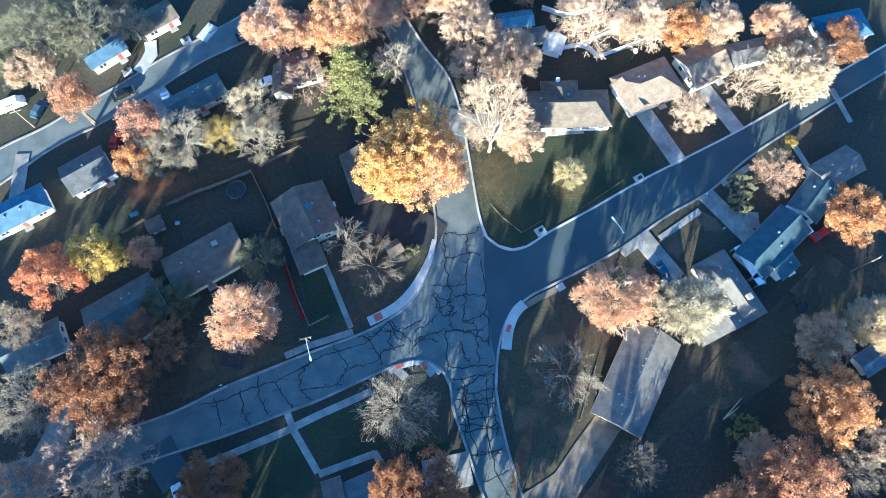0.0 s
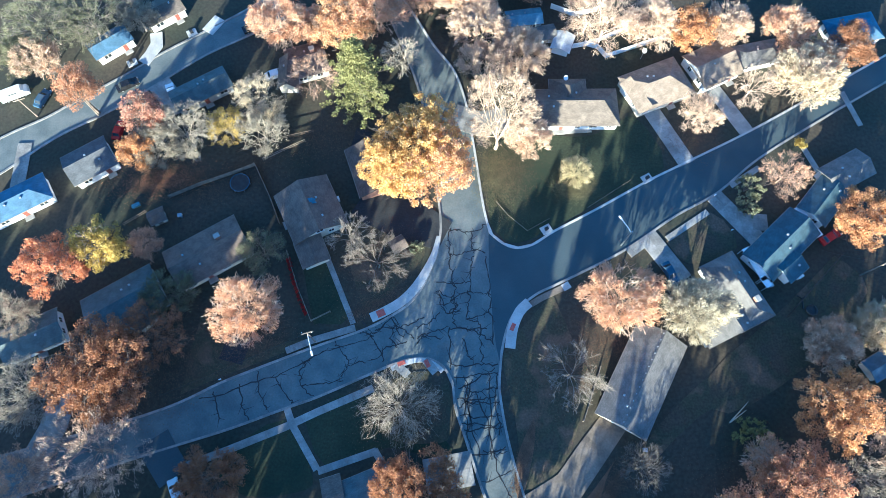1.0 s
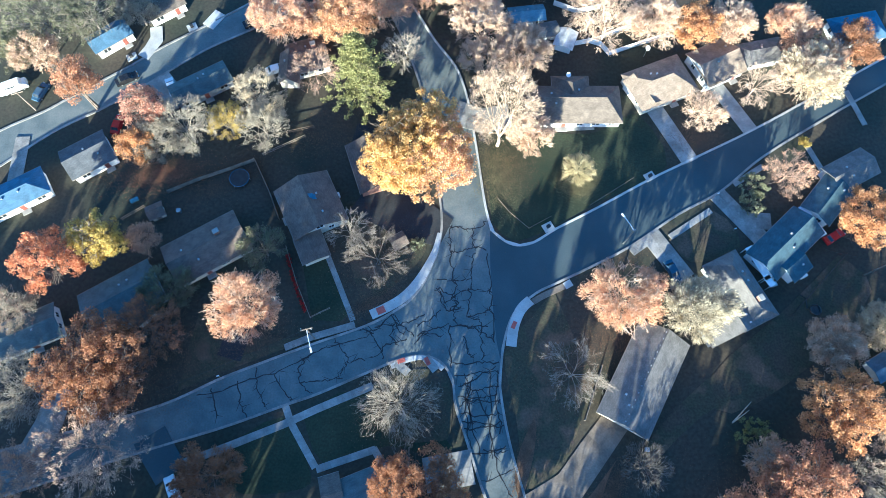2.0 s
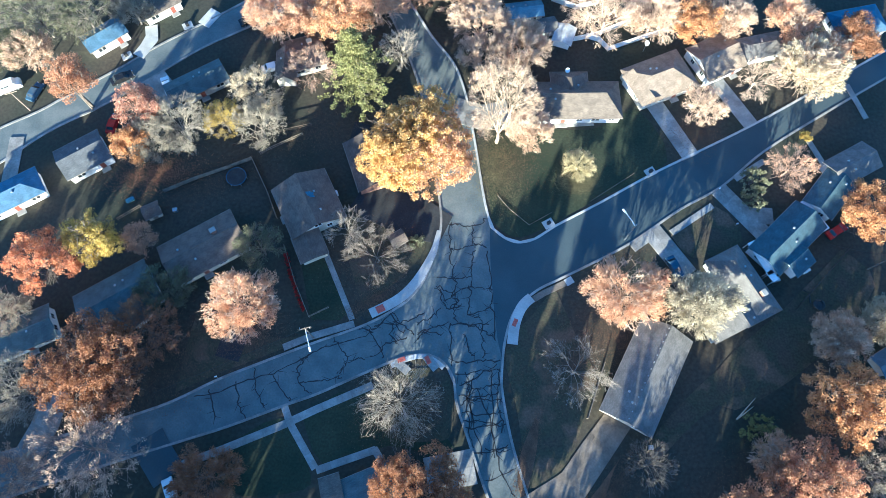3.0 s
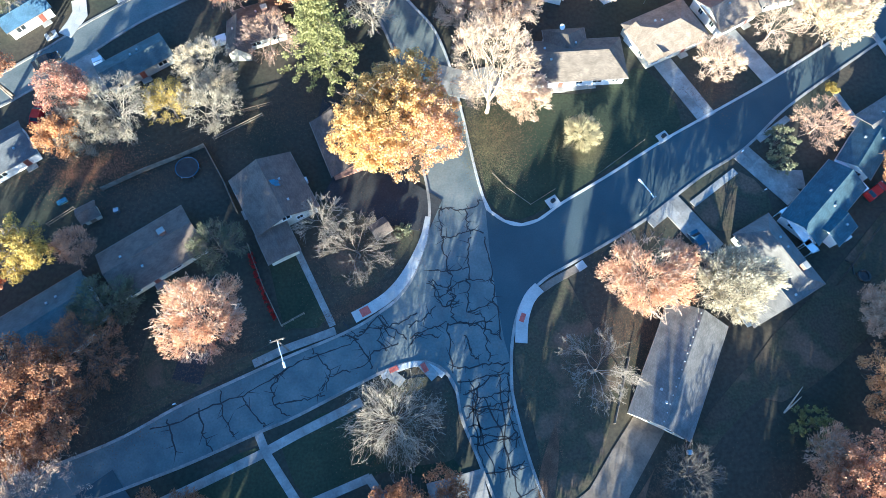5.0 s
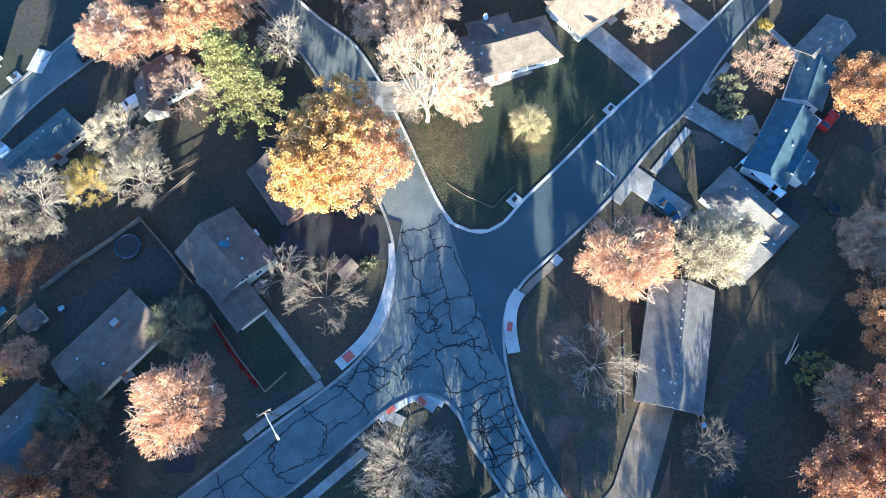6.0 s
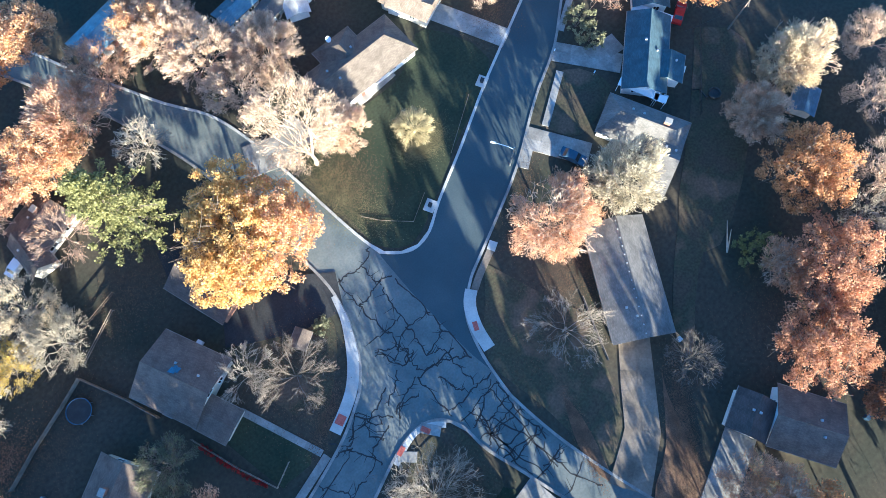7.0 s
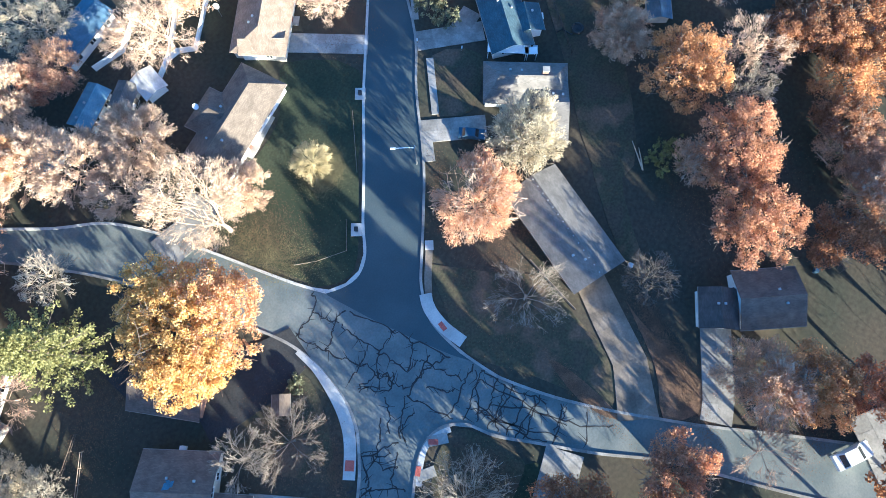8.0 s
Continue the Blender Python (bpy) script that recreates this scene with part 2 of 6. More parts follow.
# ---- mesh helpers ----
def mesh_from(name, verts, faces, material, smooth=False):
    me = bpy.data.meshes.new(name)
    me.from_pydata([tuple(v) for v in verts], [], [tuple(f) for f in faces])
    me.materials.append(material)
    if smooth:
        me.polygons.foreach_set("use_smooth", [True] * len(me.polygons))
    me.update()
    return me


def thing(name, x, y, z=0.0, yaw=0.0):
    ob = new(name)
    ob.empty_display_size = 0.3
    ob.matrix_world = pose(x, y, z, 0, 0, yaw)
    return ob


def child(name, me, parent, m=None, label=""):
    ob = new(name, me)
    ob.parent = parent
    if m is not None:
        ob.matrix_basis = m
    return tagged(ob, label) if label else ob


def part(name, bm, material, parent, label="", m=None):
    me = bpy.data.meshes.new(name)
    bm.to_mesh(me)
    bm.free()
    me.materials.append(material)
    return child(name, me, parent, m, label)


def add_box(bm, x0, y0, z0, x1, y1, z1, bevel=0.0):
    r = bmesh.ops.create_cube(bm, size=1.0)
    for v in r["verts"]:
        v.co = Vector(((x0 + x1) / 2 + v.co.x * (x1 - x0), (y0 + y1) / 2 + v.co.y * (y1 - y0), (z0 + z1) / 2 + v.co.z * (z1 - z0)))
    if bevel:
        edges = {e for v in r["verts"] for e in v.link_edges}
        bmesh.ops.bevel(bm, geom=list(edges), offset=bevel, segments=1, affect="EDGES")


def box(x0, y0, z0, x1, y1, z1, bevel=0.0):
    bm = bmesh.new()
    add_box(bm, x0, y0, z0, x1, y1, z1, bevel)
    return bm


def tube(path, radii, sides=6):
    """Vertices and faces of a tapered tube along path."""
    verts, faces = [], []
    n = len(path)
    for i, (q, r) in enumerate(zip(path, radii)):
        d = (Vector(path[min(i + 1, n - 1)]) - Vector(path[max(i - 1, 0)])).normalized()
        a = d.orthogonal().normalized()
        b = d.cross(a)
        for k in range(sides):
            w = 2 * math.pi * k / sides
            verts.append(Vector(q) + (a * math.cos(w) + b * math.sin(w)) * r)
    for i in range(n - 1):
        for k in range(sides):
            k2 = (k + 1) % sides
            faces.append((i * sides + k, i * sides + k2, (i + 1) * sides + k2, (i + 1) * sides + k))
    faces.append(tuple(range(sides))[::-1])
    faces.append(tuple((n - 1) * sides + k for k in range(sides)))
    return verts, faces


def smooth_line(pts, steps=4, closed=False):
    """A Catmull-Rom curve through pts."""
    pts = [Vector(p).to_2d() for p in pts]
    out = []
    n = len(pts)
    for i in range(n - 1):
        p0, p1, p2, p3 = pts[max(i - 1, 0)], pts[i], pts[i + 1], pts[min(i + 2, n - 1)]
        for k in range(steps):
            t = k / steps
            out.append(0.5 * (2 * p1 + (p2 - p0) * t + (2 * p0 - 5 * p1 + 4 * p2 - p3) * t * t + (3 * p1 - p0 - 3 * p2 + p3) * t ** 3))
    out.append(pts[-1])
    return out


def sheet(name, pts, z, material, thick=0.0):
    """A level polygon, with a rim when thick."""
    loop = [Vector((p[0], p[1], z)) for p in pts]
    tris = tessellate_polygon([loop])
    faces = []
    for t in tris:
        a, b, c = (loop[i] for i in t)
        faces.append(tuple(t) if (b - a).cross(c - a).z > 0 else tuple(t)[::-1])
    verts = list(loop)
    if thick:
        n = len(loop)
        verts += [v - Vector((0, 0, thick)) for v in loop]
        faces += [(i, (i + 1) % n, n + (i + 1) % n, n + i) for i in range(n)]
    return new(name, mesh_from(name, verts, faces, material))


def ribbon_mesh(name, pts, width, z, material, thick=0.06):
    """A strip of even width along a line, with sides."""
    pts = [Vector(p).to_2d() for p in pts]
    verts, faces = [], []
    n = len(pts)
    widths = width if isinstance(width, list) else [width] * n
    for i, p in enumerate(pts):
        d = (pts[min(i + 1, n - 1)] - pts[max(i - 1, 0)]).normalized()
        s = Vector((-d.y, d.x)) * widths[i] / 2
        verts += [(p.x + s.x, p.y + s.y, z), (p.x - s.x, p.y - s.y, z), (p.x - s.x, p.y - s.y, z - thick), (p.x + s.x, p.y + s.y, z - thick)]
    for i in range(n - 1):
        a, b = 4 * i, 4 * i + 4
        for k in range(3 if i >= 0 else 4):
            faces.append((a + k, a + k + 1, b + k + 1, b + k) if k else (a, a + 1, b + 1, b))
        faces.append((a + 3, a, b, b + 3))
    faces += [(0, 3, 2, 1), (4 * n - 4, 4 * n - 3, 4 * n - 2, 4 * n - 1)]
    me = mesh_from(name, verts, faces, material)
    return me


LIFT = [0.0]


def resample(pts, step):
    """Points at even steps along a line."""
    pts = [Vector(p).to_2d() for p in pts]
    acc = [0.0]
    for a, b in zip(pts, pts[1:]):
        acc.append(acc[-1] + (b - a).length)
    n = max(1, round(acc[-1] / step))
    out = []
    for i in range(n + 1):
        d = acc[-1] * i / n
        k = min(max(j for j in range(len(acc)) if acc[j] <= d + 1e-6), len(pts) - 2)
        out.append((pts[k].lerp(pts[k + 1], (d - acc[k]) / max(acc[k + 1] - acc[k], 1e-6)), (d / acc[-1])))
    return out


def strip(name, pts, width, z, material, thick=0.06, label="", category="", slab=0.0, across=1):
    """A strip of paving; slab: the length of the pieces it is cast in, across: how many side by side."""
    LIFT[0] += 0.0015
    z += LIFT[0]
    ob = tagged(new(name, ribbon_mesh(name, pts, width, z, material, thick)), label, category, kind="structure")
    if slab:
        line = resample(pts, slab)
        rng = random.Random(len(bpy.data.objects))
        wide = width if isinstance(width, list) else [width] * len(pts)

        def half(f):
            x = f * (len(wide) - 1)
            k = min(int(x), len(wide) - 2)
            return (wide[k] + (wide[k + 1] - wide[k]) * (x - k)) / 2 - 0.02
        for (a, fa), (b, fb) in zip(line, line[1:]):
            d = (b - a).normalized()
            s, e = Vector((-d.y, d.x)), d * 0.025
            for q in range(across):
                u0, u1 = -1 + 2 * q / across, -1 + 2 * (q + 1) / across
                g = 0.025 if across > 1 else 0.0
                h = z + 0.012 + rng.uniform(0, 0.008)
                top = [a + e + s * (half(fa) * u0 + g), b - e + s * (half(fb) * u0 + g), b - e + s * (half(fb) * u1 - g), a + e + s * (half(fa) * u1 - g)]
                verts = [(p.x, p.y, h) for p in top] + [(p.x, p.y, z - 0.01) for p in top]
                child("slab", mesh_from("slab", verts, [(0, 1, 2, 3), (0, 4, 5, 1), (1, 5, 6, 2), (2, 6, 7, 3), (3, 7, 4, 0)], SLAB.get(material.name, material)), ob)
    return ob


# ---- ground, roads, kerbs ----
def big_ground():
    verts = [(-2500, -2500, 0), (2500, -2500, 0), (2500, 2500, 0), (-2500, 2500, 0)]
    tagged(new("ground", mesh_from("ground", verts, [(0, 1, 2, 3)], GROUND)), "brown autumn grass with fallen leaves", "ground", kind="structure")


big_ground()
EDGE_NE = [(109.9, 67.8), (94.9, 59.3), (80.5, 51.1), (65.3, 42.6), (50.1, 35.0), (41.7, 30.8), (30.8, 24.7), (21.9, 20.0), (17.3, 17.1), (13.8, 16.4), (11.1, 17.5), (8.7, 19.7)]
EDGE_N_EAST = [(8.7, 19.7), (7.7, 24.6), (6.9, 30.8), (6.2, 37.1), (5.4, 43.4), (4.2, 51.0), (1.9, 58.3), (-2.6, 65.1), (-6.5, 72.4), (-10.5, 79.7), (-15.0, 89.5)]
EDGE_SE = [(117.2, 66.1), (97.2, 54.5), (81.6, 45.5), (66.4, 36.2), (56.4, 28.3), (46.9, 23.1), (36.3, 16.1), (27.4, 11.5), (21.1, 8.5), (17.2, 6.6), (13.2, 3.3), (11.4, 0.0), (10.2, -4.3)]
EDGE_S_EAST = [(10.2, -4.3), (9.7, -8.5), (9.5, -11.9), (10.7, -20.5), (12.9, -29.3), (15.3, -36.8), (17.7, -43.9), (22.2, -55.6), (27.8, -71.2)]
EDGE_S_WEST = [(18.6, -75.0), (14.2, -58.6), (11.5, -46.7), (9.3, -38.2), (6.1, -30.1), (3.0, -20.5), (1.2, -14.9), (0.7, -10.3), (-1.0, -7.3), (-3.1, -6.0), (-5.2, -5.6)]
EDGE_SW = [(-5.2, -5.6), (-7.9, -6.0), (-11.0, -7.0), (-16.2, -9.2), (-24.3, -12.7), (-30.4, -14.8), (-40.1, -18.3), (-49.7, -21.2), (-59.2, -24.1), (-68.5, -27.1), (-82.9, -31.6)]
EDGE_NW = [(-84.6, -23.9), (-69.8, -19.7), (-60.3, -17.1), (-50.7, -13.9), (-42.9, -10.1), (-35.9, -7.3), (-25.9, -3.5), (-19.5, -1.3), (-14.8, 0.5), (-11.3, 2.4), (-8.0, 4.6), (-5.2, 7.9), (-3.4, 11.7)]
EDGE_N_WEST = [(-3.4, 11.7), (-2.1, 15.1), (-1.3, 19.9), (-1.4, 24.5), (-2.2, 30.5), (-3.2, 36.8), (-4.2, 43.5), (-5.3, 51.0), (-8.0, 60.3), (-12.0, 70.9), (-17.0, 80.7), (-23.0, 92.2)]
C = {k: smooth_line(v) for k, v in dict(ne=EDGE_NE, ne2=EDGE_N_EAST, se=EDGE_SE, s_e=EDGE_S_EAST, s_w=EDGE_S_WEST, sw=EDGE_SW, nw=EDGE_NW, n_w=EDGE_N_WEST).items()}
SEAM = [Vector(p) for p in [(8.4, 19.1), (8.3, 11.4), (8.6, 3.5), (9.1, -3.1), (9.9, -7.5)]]
old_road = C["ne2"] + C["n_w"][::-1] + C["nw"][::-1] + C["sw"][::-1] + C["s_w"][::-1] + C["s_e"][::-1] + SEAM[::-1]
tagged(sheet("road", old_road, 0.03, ASPHALT_OLD), "old grey asphalt street with tar-sealed cracks", "road", kind="structure")
tagged(sheet("road_1", C["ne"] + SEAM + C["se"][::-1], 0.034, ASPHALT_NEW), "smooth dark asphalt street, newly surfaced", "road", kind="structure")
NW_N = [(-98.9, 39.2), (-92.9, 43.1), (-86.5, 46.6), (-81.7, 50.0), (-75.8, 54.1), (-69.7, 58.3), (-64.7, 62.3), (-59.1, 66.1), (-53.2, 69.9), (-46.9, 74.1), (-40.4, 78.8)]
NW_S = [(-96.9, 30.4), (-91.1, 35.1), (-85.2, 40.3), (-80.6, 43.6), (-74.6, 47.1), (-68.7, 51.1), (-63.2, 55.3), (-58.2, 59.2), (-52.7, 63.2), (-44.3, 67.9), (-36.0, 73.3)]
tagged(sheet("road_2", smooth_line(NW_N) + smooth_line(NW_S)[::-1], 0.03, ASPHALT_OLD), "pale old asphalt street between houses", "road", kind="structure")


def kerb(pts, name="kerb", width=0.45, material=CONCRETE):
    strip(name, pts, width, 0.16, material, 0.16, "pale concrete kerb along the street", "kerb", 3.0)


kerb(C["ne"] + C["ne2"][1:], material=CONCRETE_NEW)
kerb(C["se"] + C["s_e"][1:])
kerb(C["s_w"] + C["sw"][1:], material=CONCRETE_OLD)
kerb(C["nw"] + C["n_w"][1:], material=CONCRETE_OLD)
kerb(smooth_line(NW_N), material=CONCRETE_OLD)
kerb(smooth_line(NW_S), material=CONCRETE_OLD)


def lawn(pts, material, label, z=0.06):
    LIFT[0] += 0.0015
    tagged(sheet("lawn", smooth_line(pts + pts[:1], 3)[:-1], z + LIFT[0], material, 0.06), label, "lawn", kind="structure")


lawn([(8.8, 21.5), (11.7, 18.1), (16.7, 18.1), (31.0, 25.9), (45.9, 34.0), (41.3, 46.1), (35.7, 44.1), (30.0, 41.6), (16.9, 41.8), (9.1, 38.6)], LAWN_GREEN, "dark green mown corner lawn")
lawn([(-26.7, -16.1), (-16.1, -11.9), (-0.9, -20.3), (-1.1, -24.2), (-11.0, -21.8), (-22.3, -24.9)], LAWN_GREEN, "dark green front lawn beside a concrete walk")
lawn([(-39.8, -21.7), (-30.2, -16.8), (-25.0, -25.3), (-25.6, -28.9), (-36.2, -29.8), (-41.4, -25.9)], LAWN_GREEN, "dark green front lawn in shade")
lawn([(20.6, 6.9), (24.3, -3.4), (27.1, -10.9), (23.8, -18.1), (20.6, -24.9), (14.0, -29.1), (12.1, -15.6), (10.5, -5.2), (16.0, 1.9)], LAWN_BROWN, "brown leaf-strewn corner lawn")
lawn([(-16.5, 3.6), (-10.0, 8.4), (-4.5, 15.2), (-6.2, 20.0), (-16.8, 23.9), (-20.0, 16.7)], LAWN_BROWN, "leaf-strewn front lawn under bare trees")
lawn([(44.4, 17.7), (54.2, 23.9), (58.6, 16.2), (48.4, 12.8)], LAWN_BROWN, "worn brown front lawn between driveways")
lawn([(77.9, 14.4), (82.9, 6.9), (68.3, -7.4), (51.8, -16.3), (48.7, -9.8), (64.7, 2.9)], LAWN_BROWN, "worn brown backyard grass")
lawn([(63.9, -1.8), (64.1, -7.2), (46.2, -16.8), (35.2, -25.9), (37.2, -19.7), (50.9, -8.1)], LAWN_BROWN, "shaded brown backyard grass")
lawn([(-28.6, 12.3), (-24.5, 14.3), (-19.4, 2.2), (-24.9, 1.2), (-26.2, 1.9)], LAWN_GREEN, "small fenced green lawn")
lawn([(-49.9, -12.1), (-47.7, 2.5), (-44.0, 2.4), (-34.2, -2.1), (-26.8, -2.2), (-36.0, -6.3), (-43.0, -9.0)], LAWN_BROWN, "patchy lawn strewn with leaves")
lawn([(-7.8, -8.5), (-3.6, -8.1), (0.0, -10.1), (0.3, -19.4), (-2.9, -21.1), (-11.0, -20.3), (-15.1, -12.9)], LAWN_BROWN, "leaf-strewn lawn corner under a bare tree")

lawn([(30.2, -24.0), (28.0, -27.6), (24.9, -35.7), (22.9, -41.4), (18.4, -41.2), (15.6, -36.9), (22.3, -32.7)], LITTER, "drift of rust-coloured leaves beside a driveway", 0.075)
lawn([(15.6, -16.9), (15.7, -20.1), (14.5, -25.6), (12.5, -31.1), (11.6, -27.3), (12.8, -22.2)], LITTER, "band of rust-coloured leaves along the kerb", 0.075)
# ---- walks and driveways ----
for pts, w in [([(-14.1, -11.2), (-24.2, -15.4), (-30.1, -18.1), (-39.8, -21.9), (-49.3, -25.4)], 1.4), ([(-30.0, -14.6), (-28.7, -17.8), (-23.8, -25.5)], 1.3), ([(-23.6, -25.8), (-13.2, -22.4)], 1.3), ([(-13.6, -22.2), (-11.4, -25.6)], 1.3),
               ([(-24.0, 14.5), (-20.8, 7.0), (-18.3, 1.1)], 1.1), 
               ([(44.6, 18.1), (53.7, 24.0)], 1.3), ([(36.5, 14.9), (39.4, 16.9)], 1.7), ([(59.3, 29.8), (66.0, 34.0)], 1.2), ([(76.3, 38.7), (79.2, 30.7)], 1.2), ([(87.5, 52.4), (89.8, 43.9)], 1.2),
               ([(22.9, 43.3), (31.3, 43.8)], 2.4)]:
    strip("sidewalk", pts, w, 0.1, CONCRETE, 0.1, "narrow concrete walk with worn joints", "sidewalk", 1.4)
strip("sidewalk", [(22.7, 7.9), (24.1, 8.7)], 1.4, 0.14, CONCRETE_NEW, 0.14, "small new pale concrete slab in the walk", "sidewalk")
strip("sidewalk", [(-17.9, 0.3), (-22.2, -1.0), (-26.3, -2.2), (-30.9, -4.1)], 1.3, 0.1, CONCRETE_OLD, 0.1, "dull concrete apron along the street", "sidewalk", 1.4)
strip("sidewalk", [(22.8, 8.0), (18.3, 5.9), (14.9, 3.9)], 1.2, 0.1, CONCRETE_BROWN, 0.1, "leaf-stained concrete walk along the kerb", "sidewalk", 1.4)
WEST_WALK = smooth_line([(-1.7, 19.0), (-2.5, 15.5), (-3.9, 12.2), (-6.0, 8.6), (-8.8, 5.6), (-11.8, 3.7), (-14.9, 2.2)])
strip("sidewalk", WEST_WALK, [0.8 + min(1.1, 0.1 * i) for i in range(len(WEST_WALK))], 0.13, CONCRETE_NEW, 0.13, "wide new white concrete corner walk", "sidewalk", 1.6)
strip("sidewalk", smooth_line([(15.9, 5.1), (14.0, 3.3), (12.5, 0.0), (11.8, -3.9)]), 2.0, 0.14, CONCRETE_NEW, 0.14, "new pale concrete kerb ramp", "sidewalk", 1.5)
strip("sidewalk", smooth_line([(-10.8, -7.7), (-7.9, -6.5), (-5.2, -6.0), (-2.8, -6.8), (-1.1, -8.2)]), 0.9, 0.13, CONCRETE_NEW, 0.13, "narrow pale concrete band round a corner", "sidewalk")
strip("sidewalk", [(-9.8, -6.9), (-7.6, -8.9)], 1.6, 0.135, CONCRETE, 0.13, "pale concrete kerb ramp", "sidewalk", 1.5)
strip("sidewalk", [(-4.4, -5.9), (-2.4, -8.4)], 1.6, 0.135, CONCRETE, 0.13, "pale concrete kerb ramp", "sidewalk", 1.5)


def driveway(pts, w, material=CONCRETE, label="pale concrete driveway"):
    strip("driveway", pts, w, 0.09, material, 0.09, label, "driveway", 0.0 if material in (ASPHALT_BLACK, ASPHALT_NEW) else 3.0, 2)


driveway([(51.0, 35.0), (44.7, 48.0)], 3.8)
driveway([(64.8, 42.5), (59.1, 53.3)], 3.4)
driveway([(40.6, 18.8), (46.7, 9.3)], 4.2, CONCRETE_OLD, "grey concrete driveway crossing the walk")
driveway([(55.5, 27.6), (62.9, 17.9)], 3.8, CONCRETE_OLD, "grey concrete driveway with a widened parking pad")
driveway([(59.4, 22.0), (65.6, 21.5)], 3.6, CONCRETE_OLD, "grey concrete parking pad")
driveway([(30.9, -17.0), (25.7, -23.2), (21.1, -28.9), (13.6, -33.6)], [5.0, 5.4, 5.6, 6.5], CONCRETE_BROWN, "worn concrete driveway striped with sunlight")
driveway([(32.4, -38.9), (22.0, -43.6), (18.6, -44.5)], 5.0, CONCRETE_OLD, "long grey concrete driveway in shade")
driveway([(4.1, -25.4), (-4.4, -26.9)], 6.0, CONCRETE_OLD, "grey concrete driveway in shade")
driveway([(-0.4, 19.0), (-7.2, 22.3), (-14.5, 26.4), (-17.2, 28.1)], [6.5, 9.5, 10.0, 10.0], ASPHALT_BLACK, "fresh black asphalt driveway")
driveway([(-13.8, 25.8), (-13.7, 40.2), (-19.7, 41.6)], [5, 5, 5], ASPHALT_BLACK, "curved black asphalt drive behind a tree")
driveway([(-41.2, -6.1), (-38.8, 2.4)], 4.6, ASPHALT_BLACK, "dark asphalt driveway beside leaf-strewn grass")
driveway([(-49.1, -26.6), (-52.7, -21.8), (-53.9, -19.9)], 6.0, ASPHALT_NEW, "grey asphalt driveway in deep shade")
driveway([(-63.2, 55.3), (-59.7, 51.0), (-58.0, 47.5)], 5.0, CONCRETE_OLD, "concrete driveway with a parked car")
driveway([(-67.3, 60.5), (-64.9, 65.0), (-65.6, 68.6)], 2.8, CONCRETE_NEW, "short pale concrete driveway")
driveway([(-54.0, 68.7), (-51.5, 72.6)], 3.0, CONCRETE_NEW, "short pale concrete driveway")
driveway([(-89.0, 30.3), (-89.4, 40.6)], 3.0, CONCRETE_OLD, "narrow concrete driveway")
driveway([(30.8, -64.6), (27.1, -68.6), (23.5, -72.3)], 6.0, CONCRETE_OLD, "pale concrete drive beside a parked car")
driveway([(-74.9, -24.2), (-72.2, -17.5), (-71.3, -11.6)], 5.0, CONCRETE_OLD, "concrete driveway in deep shade")
for pts, w in [([(1.6, 46.8), (7.5, 44.7), (13.5, 45.9)], 6.0)]:
    driveway(pts, w, CONCRETE_OLD, "grey driveway under the trees")


def pad(x, y, w, d, yaw, z=0.215):
    ob = new("tactile_pad", mesh_from("tactile_pad", *block_faces(w, d, 0.02), BRICK_RED))
    ob.matrix_world = pose(x, y, z, 0, 0, yaw)
    tagged(ob, "red tactile warning pad on the kerb ramp", "tactile pad", "red pads at the crossing")


def block_faces(w, d, h):
    v = [(sx * w / 2, sy * d / 2, z) for z in (0, h) for sx, sy in ((-1, -1), (1, -1), (1, 1), (-1, 1))]
    return v, [(3, 2, 1, 0), (4, 5, 6, 7), (0, 1, 5, 4), (1, 2, 6, 5), (2, 3, 7, 6), (3, 0, 4, 7)]


pad(12.5, 0.2, 0.8, 1.5, -25)
pad(-8.9, -6.6, 1.5, 0.8, 20)
pad(-4.0, -6.7, 0.8, 1.5, 25)
pad(-13.0, 3.1, 1.6, 1.4, 25)

